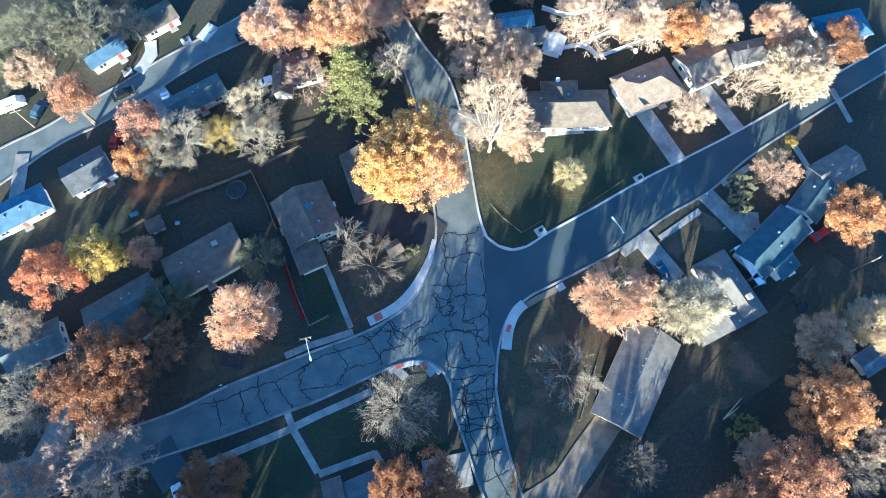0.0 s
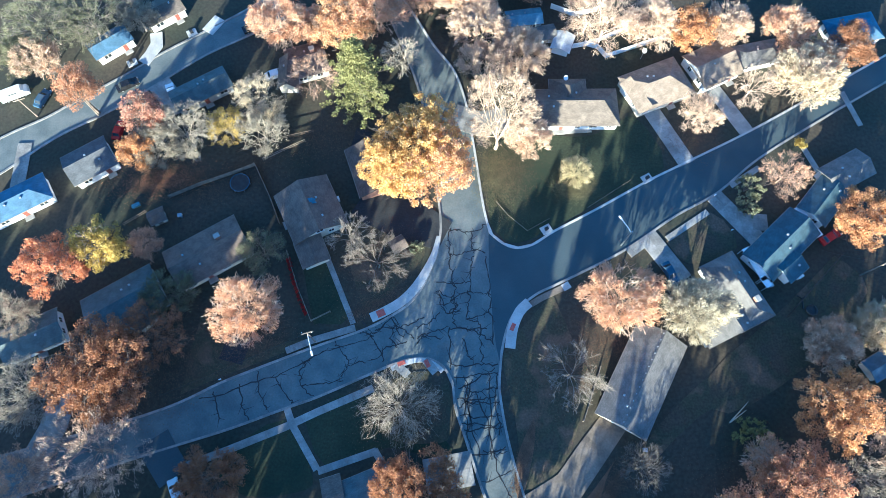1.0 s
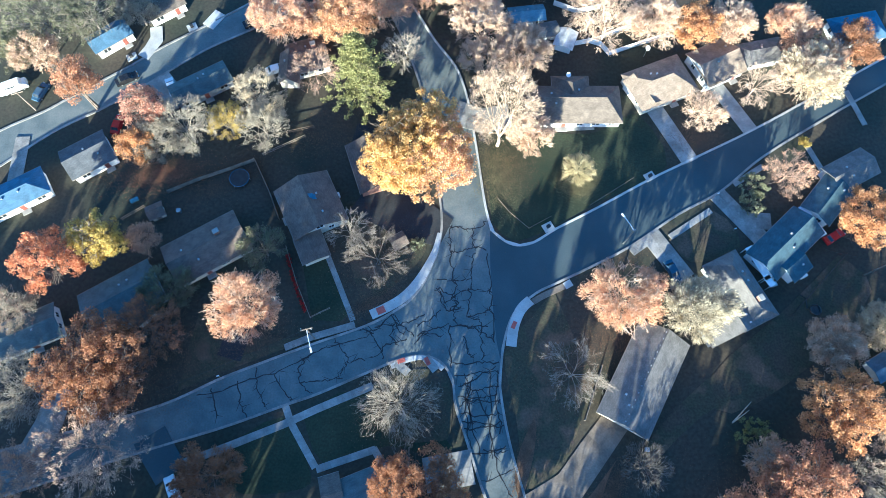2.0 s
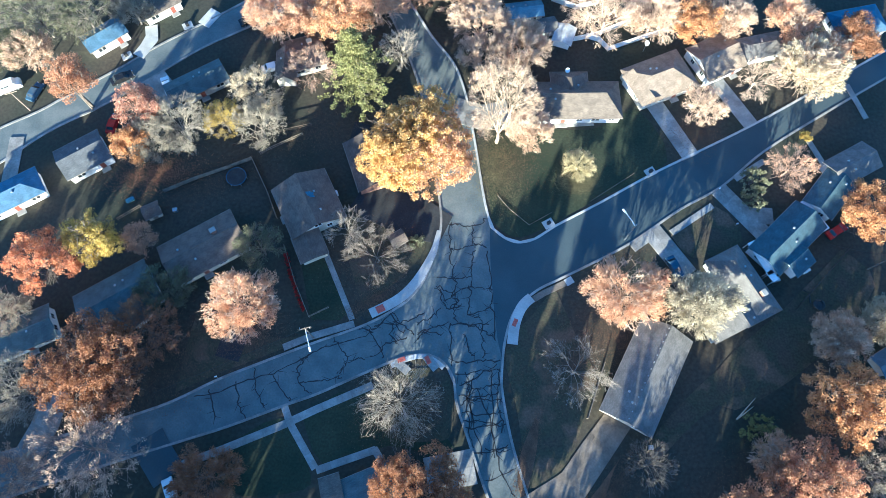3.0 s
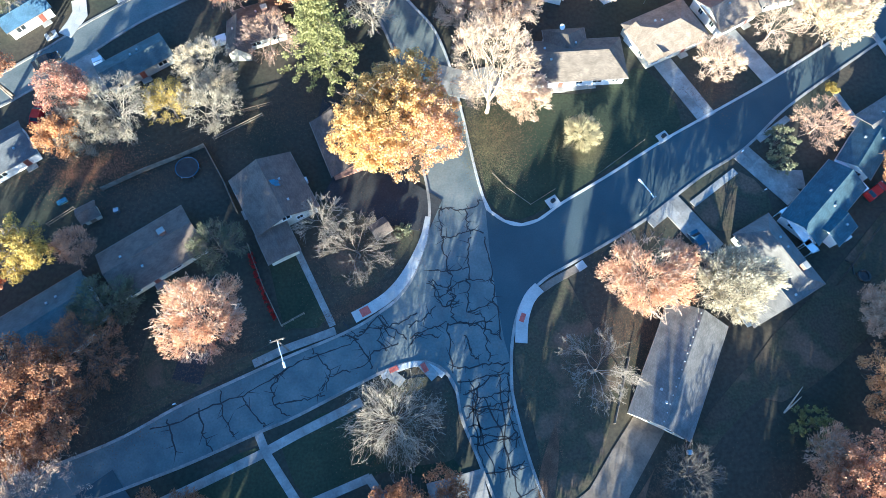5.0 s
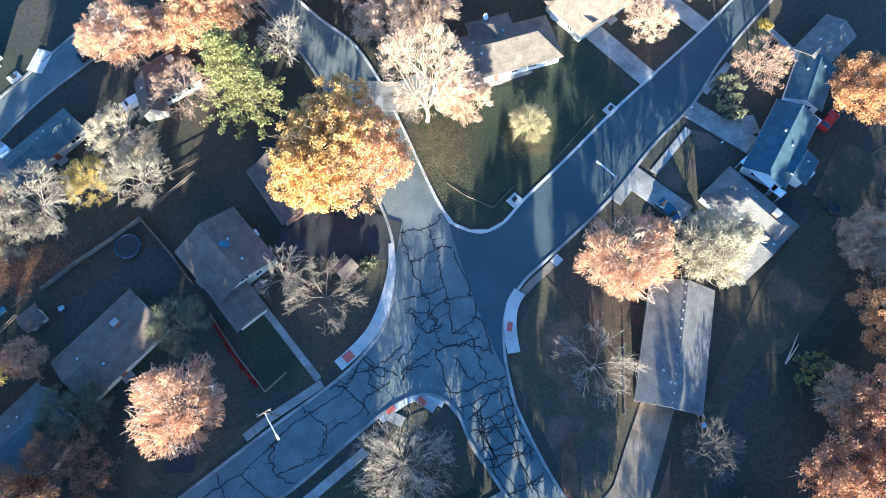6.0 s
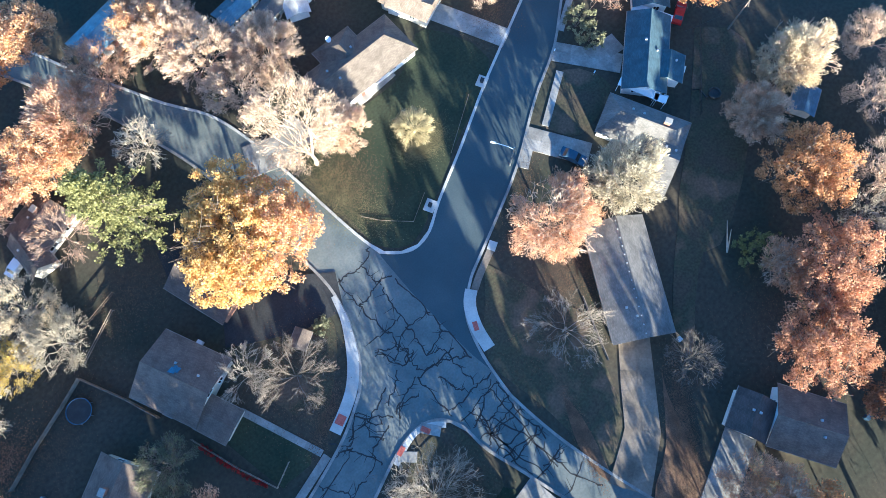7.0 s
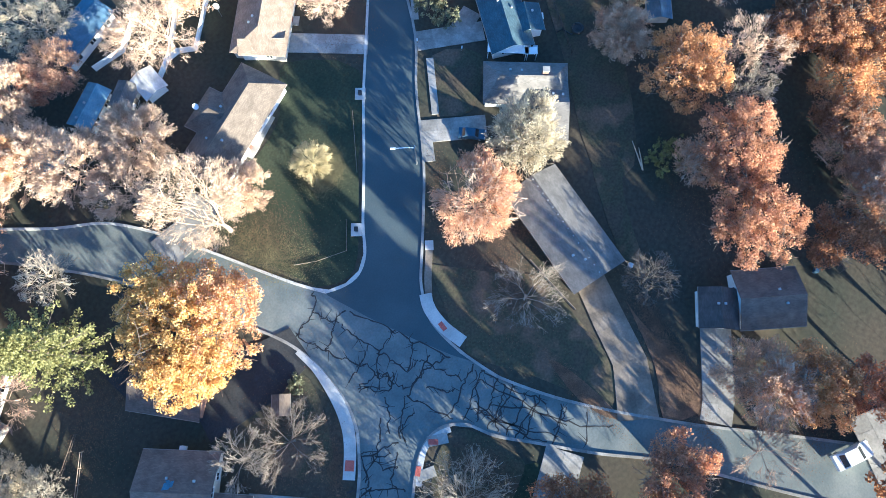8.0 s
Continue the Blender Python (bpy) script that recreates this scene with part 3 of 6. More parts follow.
# ---- tar-sealed cracks in the old street ----
CRACKS = [
    [(0.0, 20.5), (3.3, 20.2), (6.7, 20.3), (8.1, 22.1)], [(0.8, 20.5), (0.6, 17.5), (0.4, 14.8)], [(5.0, 20.0), (5.3, 17.3), (5.6, 14.8)], [(0.4, 14.8), (3.0, 15.3), (5.4, 15.9), (7.8, 15.0)], [(0.4, 14.8), (0.9, 11.6), (1.4, 8.1), (1.1, 5.9)],
    [(5.6, 14.8), (4.4, 11.5), (4.1, 7.5)], [(-2.4, 9.4), (0.9, 8.8), (4.2, 9.2)], [(1.1, 5.9), (4.7, 7.4), (8.6, 6.6)], [(-2.4, 7.6), (-0.3, 6.5), (1.1, 4.2), (0.7, 0.9)], [(-1.5, 6.9), (-0.3, 3.7), (2.4, 4.2)],
    [(4.1, 7.5), (4.2, 4.6), (3.9, 2.4), (5.6, 1.3)], [(7.8, 15.0), (8.3, 9.1), (8.6, 3.5), (8.9, -3.1)], [(3.9, 2.4), (8.1, 2.9)], [(0.3, 0.1), (3.9, 0.0), (6.0, -0.9), (8.1, -2.1)], [(-14.2, -0.3), (-11.0, -0.3), (-7.9, 0.8), (-4.1, 2.4)],
    [(-10.0, 1.2), (-11.0, -1.5), (-9.4, -3.7)], [(-5.7, -1.7), (-3.1, -0.6), (0.3, 0.1)], [(-5.9, -2.7), (-4.5, -1.7), (-2.6, -1.5), (-1.5, -2.8)], [(0.3, 0.1), (0.6, -2.9), (0.8, -7.2)], [(0.8, -7.2), (5.3, -6.9), (9.5, -6.8)], [(2.8, -1.9), (2.9, -4.1), (4.2, -5.7)],
    [(-14.7, -0.9), (-13.4, -3.1), (-12.8, -5.7)], [(-7.8, -2.7), (-10.9, -3.9), (-14.6, -6.7)], [(1.0, -9.3), (5.7, -8.9), (9.4, -8.5)], [(5.9, 1.3), (6.0, -3.0), (6.4, -6.5)], [(-1.9, 3.2), (-3.6, 1.6), (-6.0, -0.1)], [(-11.1, 2.6), (-8.3, 0.0), (-6.2, -1.7)],
    [(1.6, -13.5), (5.5, -14.0), (9.7, -13.7)], [(1.8, -18.0), (5.9, -17.8), (9.8, -18.5)], [(4.5, -9.4), (3.9, -15.5), (4.8, -22.5)], [(7.3, -9.0), (7.3, -16.6), (7.4, -23.5)], [(2.0, -22.4), (6.2, -23.1), (10.1, -22.6)],
    [(-25.9, -5.2), (-27.1, -6.4), (-28.1, -8.0), (-27.5, -10.6), (-25.8, -12.6)], [(-21.6, -2.3), (-20.5, -4.5), (-19.3, -7.1), (-16.2, -6.6)], [(-19.3, -7.1), (-20.4, -8.9)], [(-35.8, -8.3), (-35.0, -12.5), (-33.4, -14.3)], [(-43.8, -11.4), (-42.3, -16.3)], [(-39.5, -10.3), (-38.4, -14.4), (-37.0, -16.9)],
    [(-46.3, -12.7), (-40.7, -11.2), (-34.8, -8.9), (-27.7, -6.4), (-20.5, -3.7), (-14.2, -1.4)], [(-27.5, -10.6), (-23.9, -10.4), (-20.2, -9.5)], [(-32.7, -9.0), (-30.4, -12.6), (-29.3, -13.8)],
    [(-16.4, 1.8), (-14.7, -0.9), (-11.1, 1.8), (-9.8, 0.4), (-8.3, -1.6)], [(-2.7, 7.3), (-0.8, 5.0), (0.8, 6.1), (1.7, 4.7), (0.2, 3.1)], [(-21.6, -2.3), (-19.3, -0.7), (-16.4, -0.5), (-14.7, -1.4)], [(2.4, -10.8), (5.6, -11.5), (9.6, -11.2)], [(2.2, -15.7), (5.4, -16.2), (9.8, -15.9)], [(3.1, -8.8), (2.7, -13.5), (3.1, -19.5)], [(8.9, -8.4), (8.8, -13.7), (9.2, -20.7)], [(0.7, 0.9), (3.8, -0.3), (7.3, -0.1)],
    [(8.6, -7.7), (5.5, -10.1), (1.7, -11.0)], [(8.8, -12.7), (5.5, -13.8), (1.8, -14.8)], [(9.3, -17.6), (5.8, -18.7), (2.2, -19.1)], [(10.1, -21.7), (6.0, -22.7)], [(11.2, -25.6), (6.0, -27.3)], [(4.8, -12.3), (6.3, -18.9), (8.4, -25.1), (10.4, -30.3)], [(2.9, -12.3), (4.1, -19.1), (5.6, -23.7)],
]


def crack_mesh(lines):
    rng = np.random.default_rng(5)
    verts, faces = [], []
    for pts in lines:
        line, off = smooth_line(pts, 8), Vector((0.0, 0.0))
        for i in range(len(line)):
            off = off * 0.82 + Vector(rng.normal(0, 0.19, 2))
            line[i] = line[i] + off
        n0 = len(verts)
        for i, p in enumerate(line):
            d = (line[min(i + 1, len(line) - 1)] - line[max(i - 1, 0)]).normalized()
            s = Vector((-d.y, d.x)) * rng.uniform(0.06, 0.135)
            verts += [(p.x + s.x, p.y + s.y, 0.042), (p.x - s.x, p.y - s.y, 0.042)]
        for i in range(len(line) - 1):
            a = n0 + 2 * i
            faces.append((a, a + 1, a + 3, a + 2))
        # side twigs of the crack
        for _ in range(6):
            i = int(rng.integers(1, len(line) - 1))
            p, w = line[i], rng.uniform(0, 6.28)
            q = p + Vector((math.cos(w), math.sin(w))) * rng.uniform(0.5, 1.9)
            s = Vector((-math.sin(w), math.cos(w))) * 0.065
            n1 = len(verts)
            verts += [(p.x + s.x, p.y + s.y, 0.041), (p.x - s.x, p.y - s.y, 0.041), (q.x - s.x * .3, q.y - s.y * .3, 0.041), (q.x + s.x * .3, q.y + s.y * .3, 0.041)]
            faces.append((n1, n1 + 1, n1 + 2, n1 + 3))
    return mesh_from("crack_seal", verts, faces, TAR)


tagged(new("crack_seal", crack_mesh(CRACKS)), "black tar lines sealing cracks in asphalt", "crack seal", kind="stuff")


# ---- trees ----
def skeleton_tree(rng, base, centre, radius, height, low, limbs, levels, twig_r, gnarl=0.25, spread=1.0, fork=None):
    """Trunk and branching limbs as line segments: (a, b, ra, rb). Returns segments and tips."""
    segs, tips = [], []
    base, top = np.array([*base, 0.0]), np.array([*centre, low + (height - low) * 0.3])
    if fork:
        top = base + (top - base) * fork / top[2]
    trunk_r = max(0.12, height * 0.017)
    mid = base + (top - base) * 0.5 + np.array([*rng.normal(0, 0.25, 2), 0])
    segs += [(base, mid, trunk_r * 1.25, trunk_r), (mid, top, trunk_r, trunk_r * 0.75)]
    cz, hz = (low + height) / 2, (height - low) / 2
    middle = np.array([*centre, cz])

    def grow(a, target, r, level):
        d = target - a
        n = 3 if level == 0 else 2 if level < levels else 1
        q = a
        for i in range(n):
            f = (i + 1) / n
            bend = np.array([0, 0, (f * (1 - f)) * np.linalg.norm(d) * 0.25]) if level == 0 else 0
            nq = a + d * f + rng.normal(0, gnarl * np.linalg.norm(d) / n * 0.35, 3) + bend
            r2 = max(r * (1 - 0.5 / n), twig_r)
            segs.append((q, nq, r, r2))
            if level < levels:
                for _ in range(2 if level else 3):
                    if rng.random() < (0.95 if level < 2 else 0.78):
                        out = (nq - middle) / np.array([radius, radius, hz])
                        w = d / (np.linalg.norm(d) + 1e-6) + rng.normal(0, 0.75, 3) * spread + out * 0.35
                        w /= np.linalg.norm(w)
                        L = np.linalg.norm(d) * rng.uniform(0.4, 0.62)
                        t2 = nq + w * L
                        e = (t2 - middle) / np.array([radius, radius, hz])
                        k = np.linalg.norm(e)
                        if k > 1.05:
                            t2 = middle + (t2 - middle) * rng.uniform(0.82, 1.16) / k
                        grow(nq, t2, max(r2 * 0.6, twig_r), level + 1)
            q, r = nq, r2
        tips.append(q)
    for i in range(limbs):
        az = i * 2.399 + rng.uniform(-0.3, 0.3)
        el = math.asin(np.clip(-0.25 + 1.2 * ((i + 0.5) / limbs), -1, 1)) if limbs > 1 else 1
        u = np.array([math.cos(az) * math.cos(el), math.sin(az) * math.cos(el), math.sin(el)])
        t2 = middle + u * np.array([radius, radius, hz]) * rng.uniform(0.6, 0.85)
        start = base + (top - base) * rng.uniform(0.55, 1.0)
        grow(start, t2, trunk_r * 0.42, 0)
    return segs, np.array(tips)


def segs_mesh(name, segs, material, sides=3):
    """All the segments as thin tapered prisms in one mesh."""
    A = np.array([s[0] for s in segs])
    B = np.array([s[1] for s in segs])
    ra, rb = np.array([s[2] for s in segs]), np.array([s[3] for s in segs])
    d = B - A
    d /= np.linalg.norm(d, axis=1, keepdims=True) + 1e-9
    ref = np.where(np.abs(d[:, 2:3]) > 0.9, np.array([[1.0, 0, 0]]), np.array([[0, 0, 1.0]]))
    u = np.cross(d, ref)
    u /= np.linalg.norm(u, axis=1, keepdims=True) + 1e-9
    v = np.cross(d, u)
    n = len(segs)
    rings = []
    for P, r in ((A, ra), (B, rb)):
        for k in range(sides):
            w = 2 * math.pi * k / sides
            rings.append(P + (u * math.cos(w) + v * math.sin(w)) * r[:, None])
    verts = np.stack(rings, 1).reshape(-1, 3)
    quad = np.array([[k, (k + 1) % sides, sides + (k + 1) % sides, sides + k] for k in range(sides)])
    faces = (np.arange(n)[:, None, None] * (2 * sides) + quad[None]).reshape(-1, 4)
    return quads_mesh(name, verts, faces, material)


def quads_mesh(name, verts, faces, material):
    me = bpy.data.meshes.new(name)
    me.vertices.add(len(verts))
    me.vertices.foreach_set("co", np.ascontiguousarray(verts, dtype=np.float32).ravel())
    me.loops.add(len(faces) * 4)
    me.loops.foreach_set("vertex_index", np.ascontiguousarray(faces, dtype=np.int32).ravel())
    me.polygons.add(len(faces))
    me.polygons.foreach_set("loop_start", np.arange(0, len(faces) * 4, 4, dtype=np.int32))
    me.materials.append(material)
    me.update(calc_edges=True)
    return me


def leaf_mesh(name, rng, centres, per, clump, size, material, hub=None):
    """Leaf sprays in a loose clump round every centre; hub: the point from which they grow outwards."""
    n = len(centres) * per
    c = np.repeat(centres, per, 0)
    off = rng.normal(0, 1, (n, 3))
    off *= (rng.random(n) ** 0.4 / (np.linalg.norm(off, axis=1) + 1e-9))[:, None] * clump
    off[:, 2] *= 0.7
    p = c + off
    a = rng.normal(0, 1, (n, 3))
    if hub is not None:
        w = p - np.asarray(hub)
        a = a * 0.5 + w / (np.linalg.norm(w, axis=1, keepdims=True) + 1e-9) + np.array([0, 0, 0.3])
    a /= np.linalg.norm(a, axis=1, keepdims=True)
    b = np.cross(a, rng.normal(0, 1, (n, 3)))
    b /= np.linalg.norm(b, axis=1, keepdims=True)
    s = (size * rng.uniform(0.6, 1.3, n))[:, None]
    long, wide = (0.95, 0.19) if hub is not None else (0.55, 0.36)
    verts = np.stack([p - a * s * long, p + b * s * wide, p + a * s * long * 1.1, p - b * s * wide], 1).reshape(-1, 3)
    faces = np.arange(n * 4).reshape(-1, 4)
    return quads_mesh(name, verts, faces, material)


SEED = [100]


def crown_points(rng, centre, radius, low, height, n, lobes=13, ragged=0.0):
    """Clump centres in an uneven crown: many rounded boughs, each a lobe of its own, with gaps between."""
    cz, hz = (low + height) / 2, (height - low) / 2
    i = np.arange(lobes)
    z = np.clip(-0.45 + 1.42 * (i + 0.5) / lobes + rng.normal(0, 0.08, lobes), -0.9, 0.98)
    az = i * 2.399 + rng.normal(0, 0.3, lobes)
    h = np.sqrt(1 - z * z)
    L = np.stack([h * np.cos(az), h * np.sin(az), z], 1) * rng.uniform(0.5 - ragged, 0.74 + ragged, lobes)[:, None]
    size = rng.uniform(0.3 - ragged * 0.5, 0.47, lobes)
    weight = size ** 2 / np.sum(size ** 2)
    pick = rng.choice(lobes, n, p=weight)
    u = rng.normal(0, 1, (n, 3))
    u /= np.linalg.norm(u, axis=1, keepdims=True)
    u += 0.55 * L[pick]
    u /= np.linalg.norm(u, axis=1, keepdims=True)
    k = np.where(rng.random(n) < 0.75, rng.uniform(0.8, 1.05, n), rng.uniform(0.2, 0.8, n))
    p = L[pick] + u * (k * size[pick])[:, None]
    return np.array([*centre, cz]) + p * np.array([radius, radius, hz]) * 0.93


def tree(base, radius, height, colour, label, crown=None, fork=None, twiggy=False, low=None, leafy=1.0, bark=BARK, bare=0.0, size=0.42, category="tree", group="", spread=1.0, limbs=None, blush=None, twig=None, feathery=False, gnarl=0.3, levels=None, per=46):
    """A tree: trunk, limbs and leaves; leafy: how full its crown is; bare: how many fine twigs show."""
    SEED[0] += 1
    rng = np.random.default_rng(SEED[0])
    ob = thing("tree", base[0], base[1])
    centre = (crown[0] - base[0], crown[1] - base[1]) if crown else (0.0, 0.0)
    low = height * 0.22 if low is None else low
    vol = radius * radius
    if bare:
        segs, tips = skeleton_tree(rng, (0, 0), centre, radius, height, low, limbs or 7 + int(radius * 0.6), levels or (4 if twiggy or (leafy <= 0.2 and radius >= 6) else 3), 0.022 * bare, gnarl, spread, fork)
        child("trunk", segs_mesh("trunk", segs[:2], bark, 8), ob)
        child("bough", segs_mesh("bough", segs[2:], twig or bark, 3), ob)
        if leafy > 0:
            pick = tips[rng.random(len(tips)) < leafy]
            if len(pick):
                child("crown", leaf_mesh("crown", rng, pick, 5 if twiggy else 15, 0.55, size * 0.6, LEAF[colour], (*centre, low + (height - low) * 0.2)), ob)
    else:
        segs, tips = skeleton_tree(rng, (0, 0), centre, radius * 0.9, height * 0.95, low, 12, 3 if feathery else 2, 0.03, 0.3)
        child("trunk", segs_mesh("trunk", segs[:2], bark, 8), ob)
        child("bough", segs_mesh("bough", segs[2:], twig or bark, 3), ob)
        n = int(13 * vol * (0.42 if feathery else 0.37) * leafy) + 40
        pts = crown_points(rng, centre, radius, low, height, n, 11 + int(radius * 0.9), 0.13 if feathery else 0.05)
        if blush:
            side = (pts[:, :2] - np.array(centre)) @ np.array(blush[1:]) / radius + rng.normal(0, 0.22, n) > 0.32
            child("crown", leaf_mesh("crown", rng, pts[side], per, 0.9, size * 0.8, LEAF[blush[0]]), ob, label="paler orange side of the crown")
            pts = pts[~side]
        hub = (*centre, low + (height - low) * 0.2) if feathery else None
        child("crown", leaf_mesh("crown", rng, pts, per, 0.85, size * 0.8, LEAF[colour], hub), ob)
    return tagged(ob, label, category, group)


def conifer(base, radius, height, label):
    SEED[0] += 1
    rng = np.random.default_rng(SEED[0])
    ob = thing("pine_tree", base[0], base[1])
    segs = [(np.array([0, 0, 0.0]), np.array([0, 0, height]), 0.3, 0.06)]
    pts, az0 = [], rng.uniform(0, 6)
    for i in range(95):
        f = 0.12 + 0.86 * i / 95
        L = radius * (1 - f ** 2.2) * rng.uniform(0.45, 1.15) * (0.8 + 0.3 * math.sin(az0 + i * 0.33)) + 0.6
        az = i * 2.399
        a = np.array([0, 0, f * height])
        b = a + np.array([math.cos(az) * L, math.sin(az) * L, L * 0.12])
        segs.append((a, b, 0.07, 0.03))
        for k in range(6):
            pts.append(a + (b - a) * (0.3 + 0.14 * k) + rng.normal(0, 0.3, 3))
    child("trunk", segs_mesh("trunk", segs[:1], BARK, 8), ob)
    child("bough", segs_mesh("bough", segs[1:], BARK, 3), ob)
    child("crown", leaf_mesh("crown", rng, np.array(pts), 36, 0.75, 0.34, LEAF["green"]), ob)
    return tagged(ob, label, "pine tree")


def shrub(x, y, radius, height, colour, label):
    SEED[0] += 1
    rng = np.random.default_rng(SEED[0])
    ob = thing("shrub", x, y)
    segs = [(np.zeros(3), np.array([*rng.normal(0, radius * 0.3, 2), height * 0.8]), 0.05, 0.02) for _ in range(9)]
    child("stalk", segs_mesh("stalk", segs, BARK, 4), ob)
    pts = crown_points(rng, (0, 0), radius, 0.15, height, int(26 * radius))
    child("leaves", leaf_mesh("leaves", rng, pts, 24, 0.4, 0.28, LEAF[colour]), ob)
    return tagged(ob, label, "shrub")


# ---- houses ----
def roof_mesh(L, W, eave, rise, hip, over=0.45, thick=0.14):
    """Gable or hip roof as a closed shell with eaves."""
    a, b = L / 2 + over, W / 2 + over
    z0 = eave - over * rise / (W / 2)
    r = a if not hip else max(a - b * hip, 0.05)
    v = [(-a, -b, z0), (a, -b, z0), (a, b, z0), (-a, b, z0), (-r, 0, eave + rise), (r, 0, eave + rise)]
    up = [(x, y, z + thick) for x, y, z in v]
    f = [(0, 1, 5, 4), (2, 3, 4, 5), (1, 2, 5), (3, 0, 4)]
    faces = [tuple(i + 6 for i in q) for q in f] + [q[::-1] for q in f]
    for i, j in ((0, 1), (1, 2), (2, 3), (3, 0)):
        faces.append((i, j, j + 6, i + 6))
    if not hip:
        faces = [q for q in faces if set(q) not in ({7, 8, 11}, {9, 6, 10}, {1, 2, 5}, {3, 0, 4})]
        faces = [q for q in faces if set(q) not in ({1, 2, 7, 8}, {3, 0, 9, 6})]
        faces += [(1, 5, 11, 7), (5, 2, 8, 11), (3, 4, 10, 9), (4, 0, 6, 10)]
    return v + up, faces


def wall_mesh(L, W, eave, rise, hip):
    a, b = L / 2, W / 2
    v = [(-a, -b, 0), (a, -b, 0), (a, b, 0), (-a, b, 0), (-a, -b, eave), (a, -b, eave), (a, b, eave), (-a, b, eave)]
    f = [(0, 1, 5, 4), (2, 3, 7, 6)]
    if hip:
        f += [(1, 2, 6, 5), (3, 0, 4, 7), (4, 5, 6, 7)]
    else:
        v += [(-a, 0, eave + rise - 0.02), (a, 0, eave + rise - 0.02)]
        f += [(1, 2, 6, 9, 5), (3, 0, 4, 8, 7)]
    return v, f


WIN_FRAME, WIN_PANE, DOOR_ME = [None], [None], [None]


def window(parent, x, y, z, yaw, w=1.3):
    """A framed window on a wall; yaw: which way it faces, 0 is -y."""
    if WIN_FRAME[0] is None:
        bm = bmesh.new()
        for q in ((-0.5, -0.06, -0.55, -0.42, 0.03, 0.55), (0.42, -0.06, -0.55, 0.5, 0.03, 0.55), (-0.5, -0.06, 0.47, 0.5, 0.03, 0.55), (-0.55, -0.1, -0.6, 0.55, 0.03, -0.5), (-0.03, -0.05, -0.5, 0.03, 0.03, 0.5)):
            add_box(bm, *q)
        me = bpy.data.meshes.new("window_frame")
        bm.to_mesh(me)
        me.materials.append(TRIM)
        bm2 = box(-0.42, -0.03, -0.5, 0.42, 0.02, 0.47)
        me2 = bpy.data.meshes.new("pane")
        bm2.to_mesh(me2)
        me2.materials.append(GLASS)
        WIN_FRAME[0], WIN_PANE[0] = me, me2
    f = child("window", WIN_FRAME[0], parent, pose(x, y, z, 0, 0, yaw) @ Matrix.Diagonal((w, 1, 1.1, 1)))
    child("pane", WIN_PANE[0], f)


